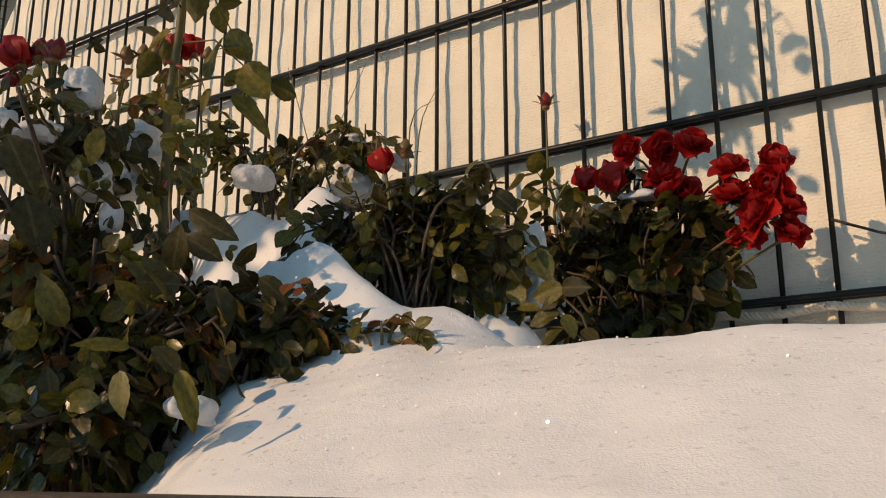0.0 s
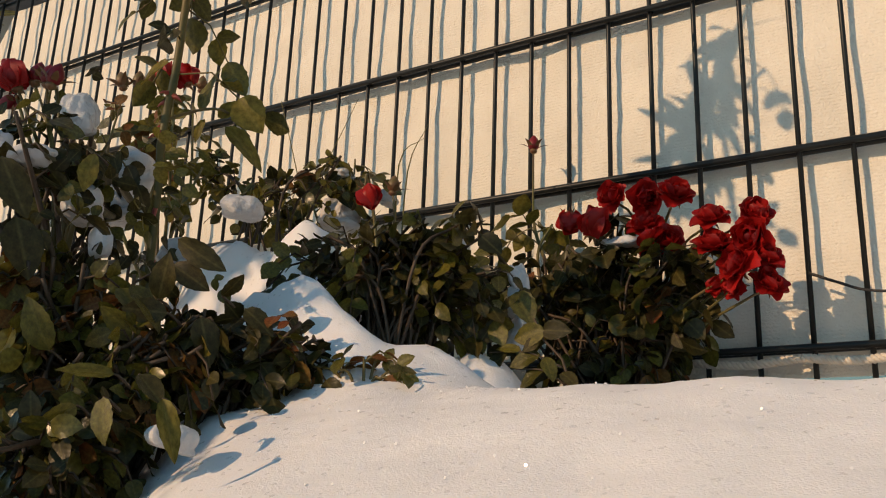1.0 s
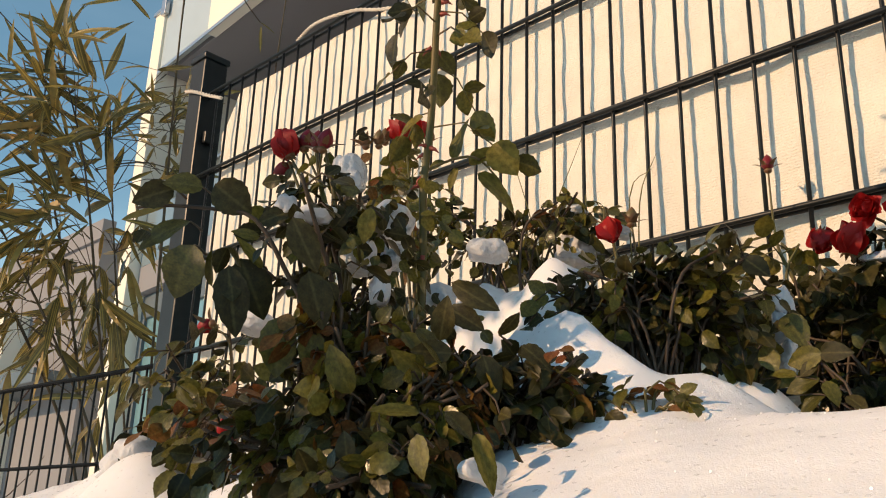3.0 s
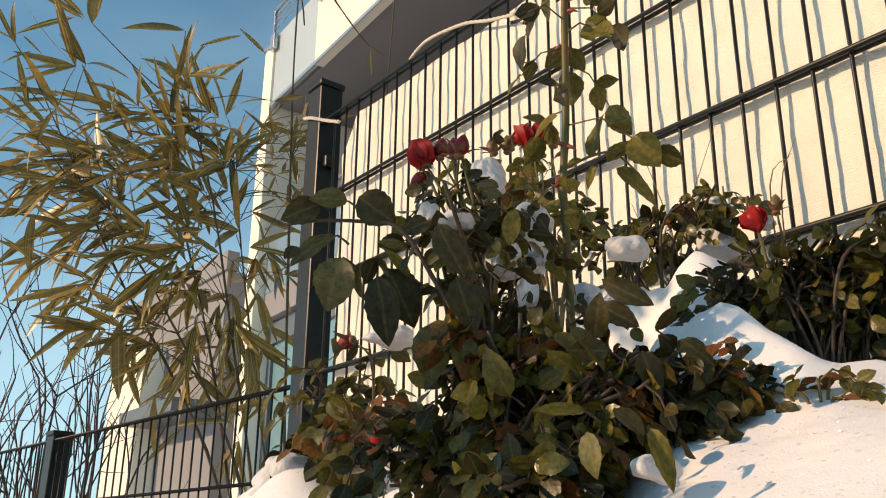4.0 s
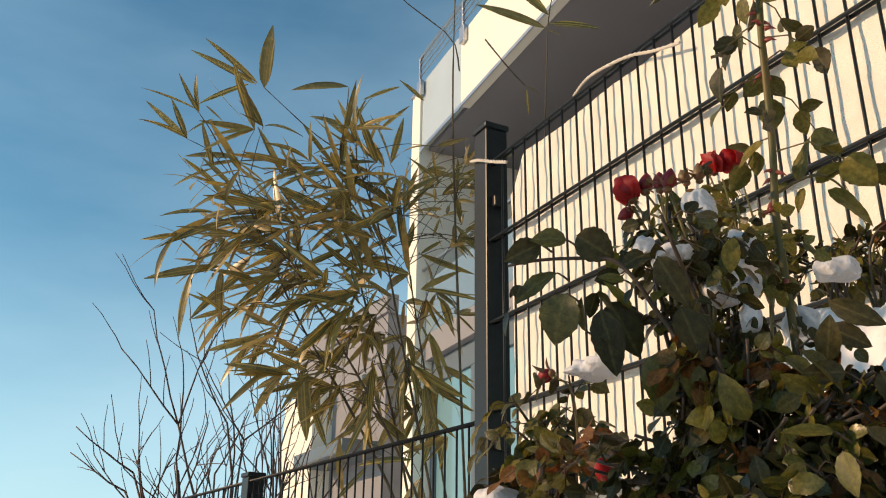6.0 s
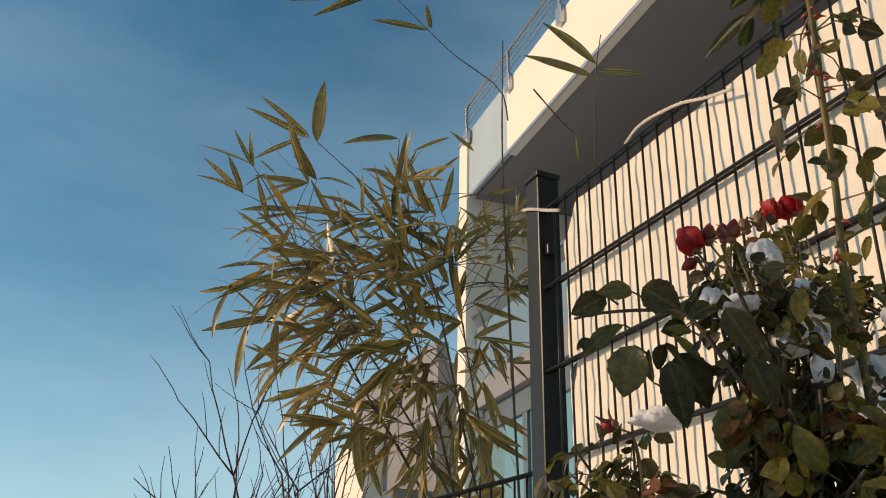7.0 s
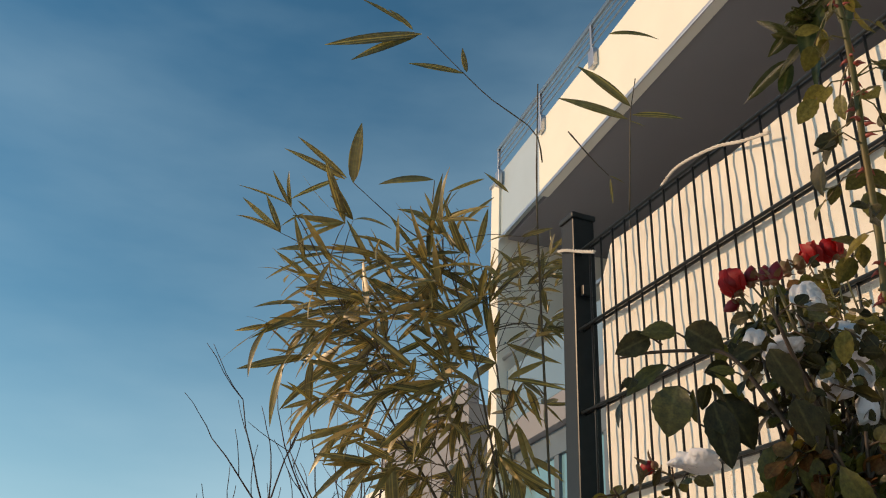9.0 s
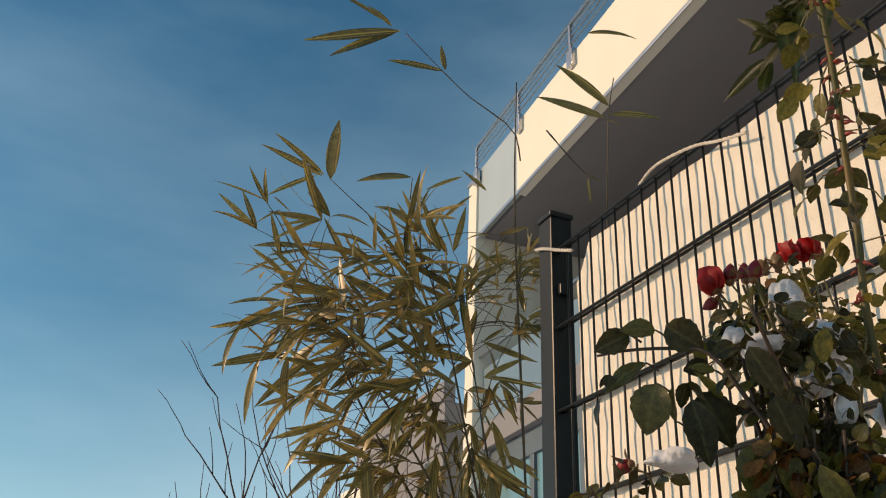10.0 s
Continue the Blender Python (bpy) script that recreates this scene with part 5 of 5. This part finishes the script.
# ---- laurel over the top of the fence ----
LAURELS = leaf_set("laurel_leaf", LAUREL, 0.27, 4, teeth=0.0, tip=1.0, stations=7)
rng.seed(136)
lau = Plant(thing("laurel_shrub", "tip of an evergreen laurel with glossy narrow leaves", "laurel", at=(0.2, -0.35, -0.1)), LAUREL)
for tip in ((0.04, -0.48, 0.378), (0.07, -0.485, 0.4), (0.095, -0.45, 0.43)):
    t = Vector(tip)
    path = lau.cane(((0.3, -0.36, 0.7), (0.2, -0.4, 0.56), t + Vector((0.05, 0.03, 0.05)), t), 0.003, 0.0016, CANE)
    for i in range(20):
        p = path[-1 - i // 3]
        w = Vector((-0.6, -0.5, -0.1)) + random_way(rng, 0) * 0.95
        lau.leaf(LAURELS, aligned(p, w, Vector((0, 0, 1)) + random_way(rng, 0) * 0.5, 0.06 * rng.uniform(0.75, 1.2)))
lau.done()

# ---- rope, cords and grass ----
def twisted(points, r, name, label, turns):
    """A rope of three strands laid round each other."""
    rope = thing(name, label, "rope", "ropes", at=points[0])
    path = smooth_path(points, 60)
    for k in range(3):
        s = []
        for i, p in enumerate(path):
            way = (path[min(i + 1, 60)] - path[max(i - 1, 0)]).normalized()
            a = way.cross(Vector((0.2, 0.3, 0.93))).normalized()
            b = way.cross(a)
            q = 2 * math.pi * (turns * i / 60 + k / 3)
            s.append(p + (a * math.cos(q) + b * math.sin(q)) * r * 0.55 - rope.location)
        part("strand", Shape().tube(s, r * 0.55, r * 0.55, 6).mesh("strand", ROPE), rope)
    return rope


for x in (0.34, 0.44, 0.54, 0.64):
    twisted(((x, -0.014, -0.011), (x + 0.05, -0.013, -0.015), (x + 0.1, -0.014, -0.011)), 0.0042, "rope", "twisted cream rope lacing the cloth to the fence", 7)
twisted(((-0.8, -0.004, 0.808), (-0.75, -0.011, 0.815), (-0.7, -0.013, 0.812), (-0.61, -0.013, 0.793), (-0.54, -0.012, 0.765), (-0.47, -0.011, 0.742)), 0.0034, "rope", "white rope wound along the top bar of the fence", 9)
twisted(((-1.214, -0.02, 0.832), (-1.17, -0.024, 0.815), (-1.12, -0.014, 0.792), (-1.06, -0.012, 0.765)), 0.0042, "rope", "white rope tied round the fence post", 5)
wire = tagged(new("cord", Shape().tube(smooth_path(((0.452, -0.012, 0.07), (0.478, -0.012, 0.058), (0.505, -0.012, 0.048), (0.56, -0.012, 0.043)), 14), 0.0016, 0.0012, 5).mesh("cord", CORD)), "thin dark cord hanging on the fence", "cord")
rng.seed(173)
blade = thing("grass_tuft", "few dry yellowed grass blades among the snow", "grass", at=(-0.0, -0.2, 0.05))
for a, b, c in (((-0.01, -0.2, 0.05), (-0.017, -0.21, 0.158), (-0.035, -0.234, 0.262)), ((-0.016, -0.2, 0.05), (-0.012, -0.2, 0.15), (0.022, -0.172, 0.278)),
                ((0.075, -0.15, 0.05), (0.077, -0.148, 0.19), (0.09, -0.131, 0.25)), ((0.07, -0.15, 0.05), (0.065, -0.148, 0.2), (0.085, -0.13, 0.235)),
                ((0.08, -0.36, -0.06), (0.105, -0.3, 0.05), (0.135, -0.27, 0.1)), ((-0.03, -0.2, 0.05), (-0.04, -0.21, 0.13), (-0.06, -0.22, 0.2))):
    part("blade", Shape().tube([p - blade.location for p in smooth_path((a, b, c), 8)], 0.0013, 0.0003, 4).mesh("blade", DRY_GRASS), blade)

# ---- frost crystals that catch the sun ----
s = Shape()
for _ in range(420):
    x, y = rng.uniform(0.12, 1.0), rng.uniform(-0.6, -0.35)
    p = Vector((x, y, snow_height(x, y) + 0.0006))
    n = (Vector((-0.1, -0.85, 0.5)) + random_way(rng, 0) * 0.45).normalized()
    a = n.orthogonal().normalized()
    b = n.cross(a)
    k = len(s.v)
    r = rng.uniform(0.0003, 0.0008)
    s.v += [p + (a * math.cos(q * math.pi / 3) + b * math.sin(q * math.pi / 3)) * r for q in range(6)]
    s.f.append(tuple(range(k, k + 6)))
for _ in range(650):
    x, z = rng.uniform(-0.3, 0.75), rng.uniform(0.0, 0.7)
    p = Vector((x, cloth_y(x, z) - 0.0012, z))
    n = (Vector((-0.1, -0.9, 0.25)) + random_way(rng, 0) * 0.4).normalized()
    a = n.orthogonal().normalized()
    b = n.cross(a)
    k = len(s.v)
    r = rng.uniform(0.0003, 0.0007)
    s.v += [p + (a * math.cos(q * math.pi / 3) + b * math.sin(q * math.pi / 3)) * r for q in range(6)]
    s.f.append(tuple(range(k, k + 6)))
tagged(new("snow_crystals", s.mesh("snow_crystals", CRYSTAL, False)), "tiny glinting frost crystals on snow bank and cloth", "snow crystals", kind="stuff")
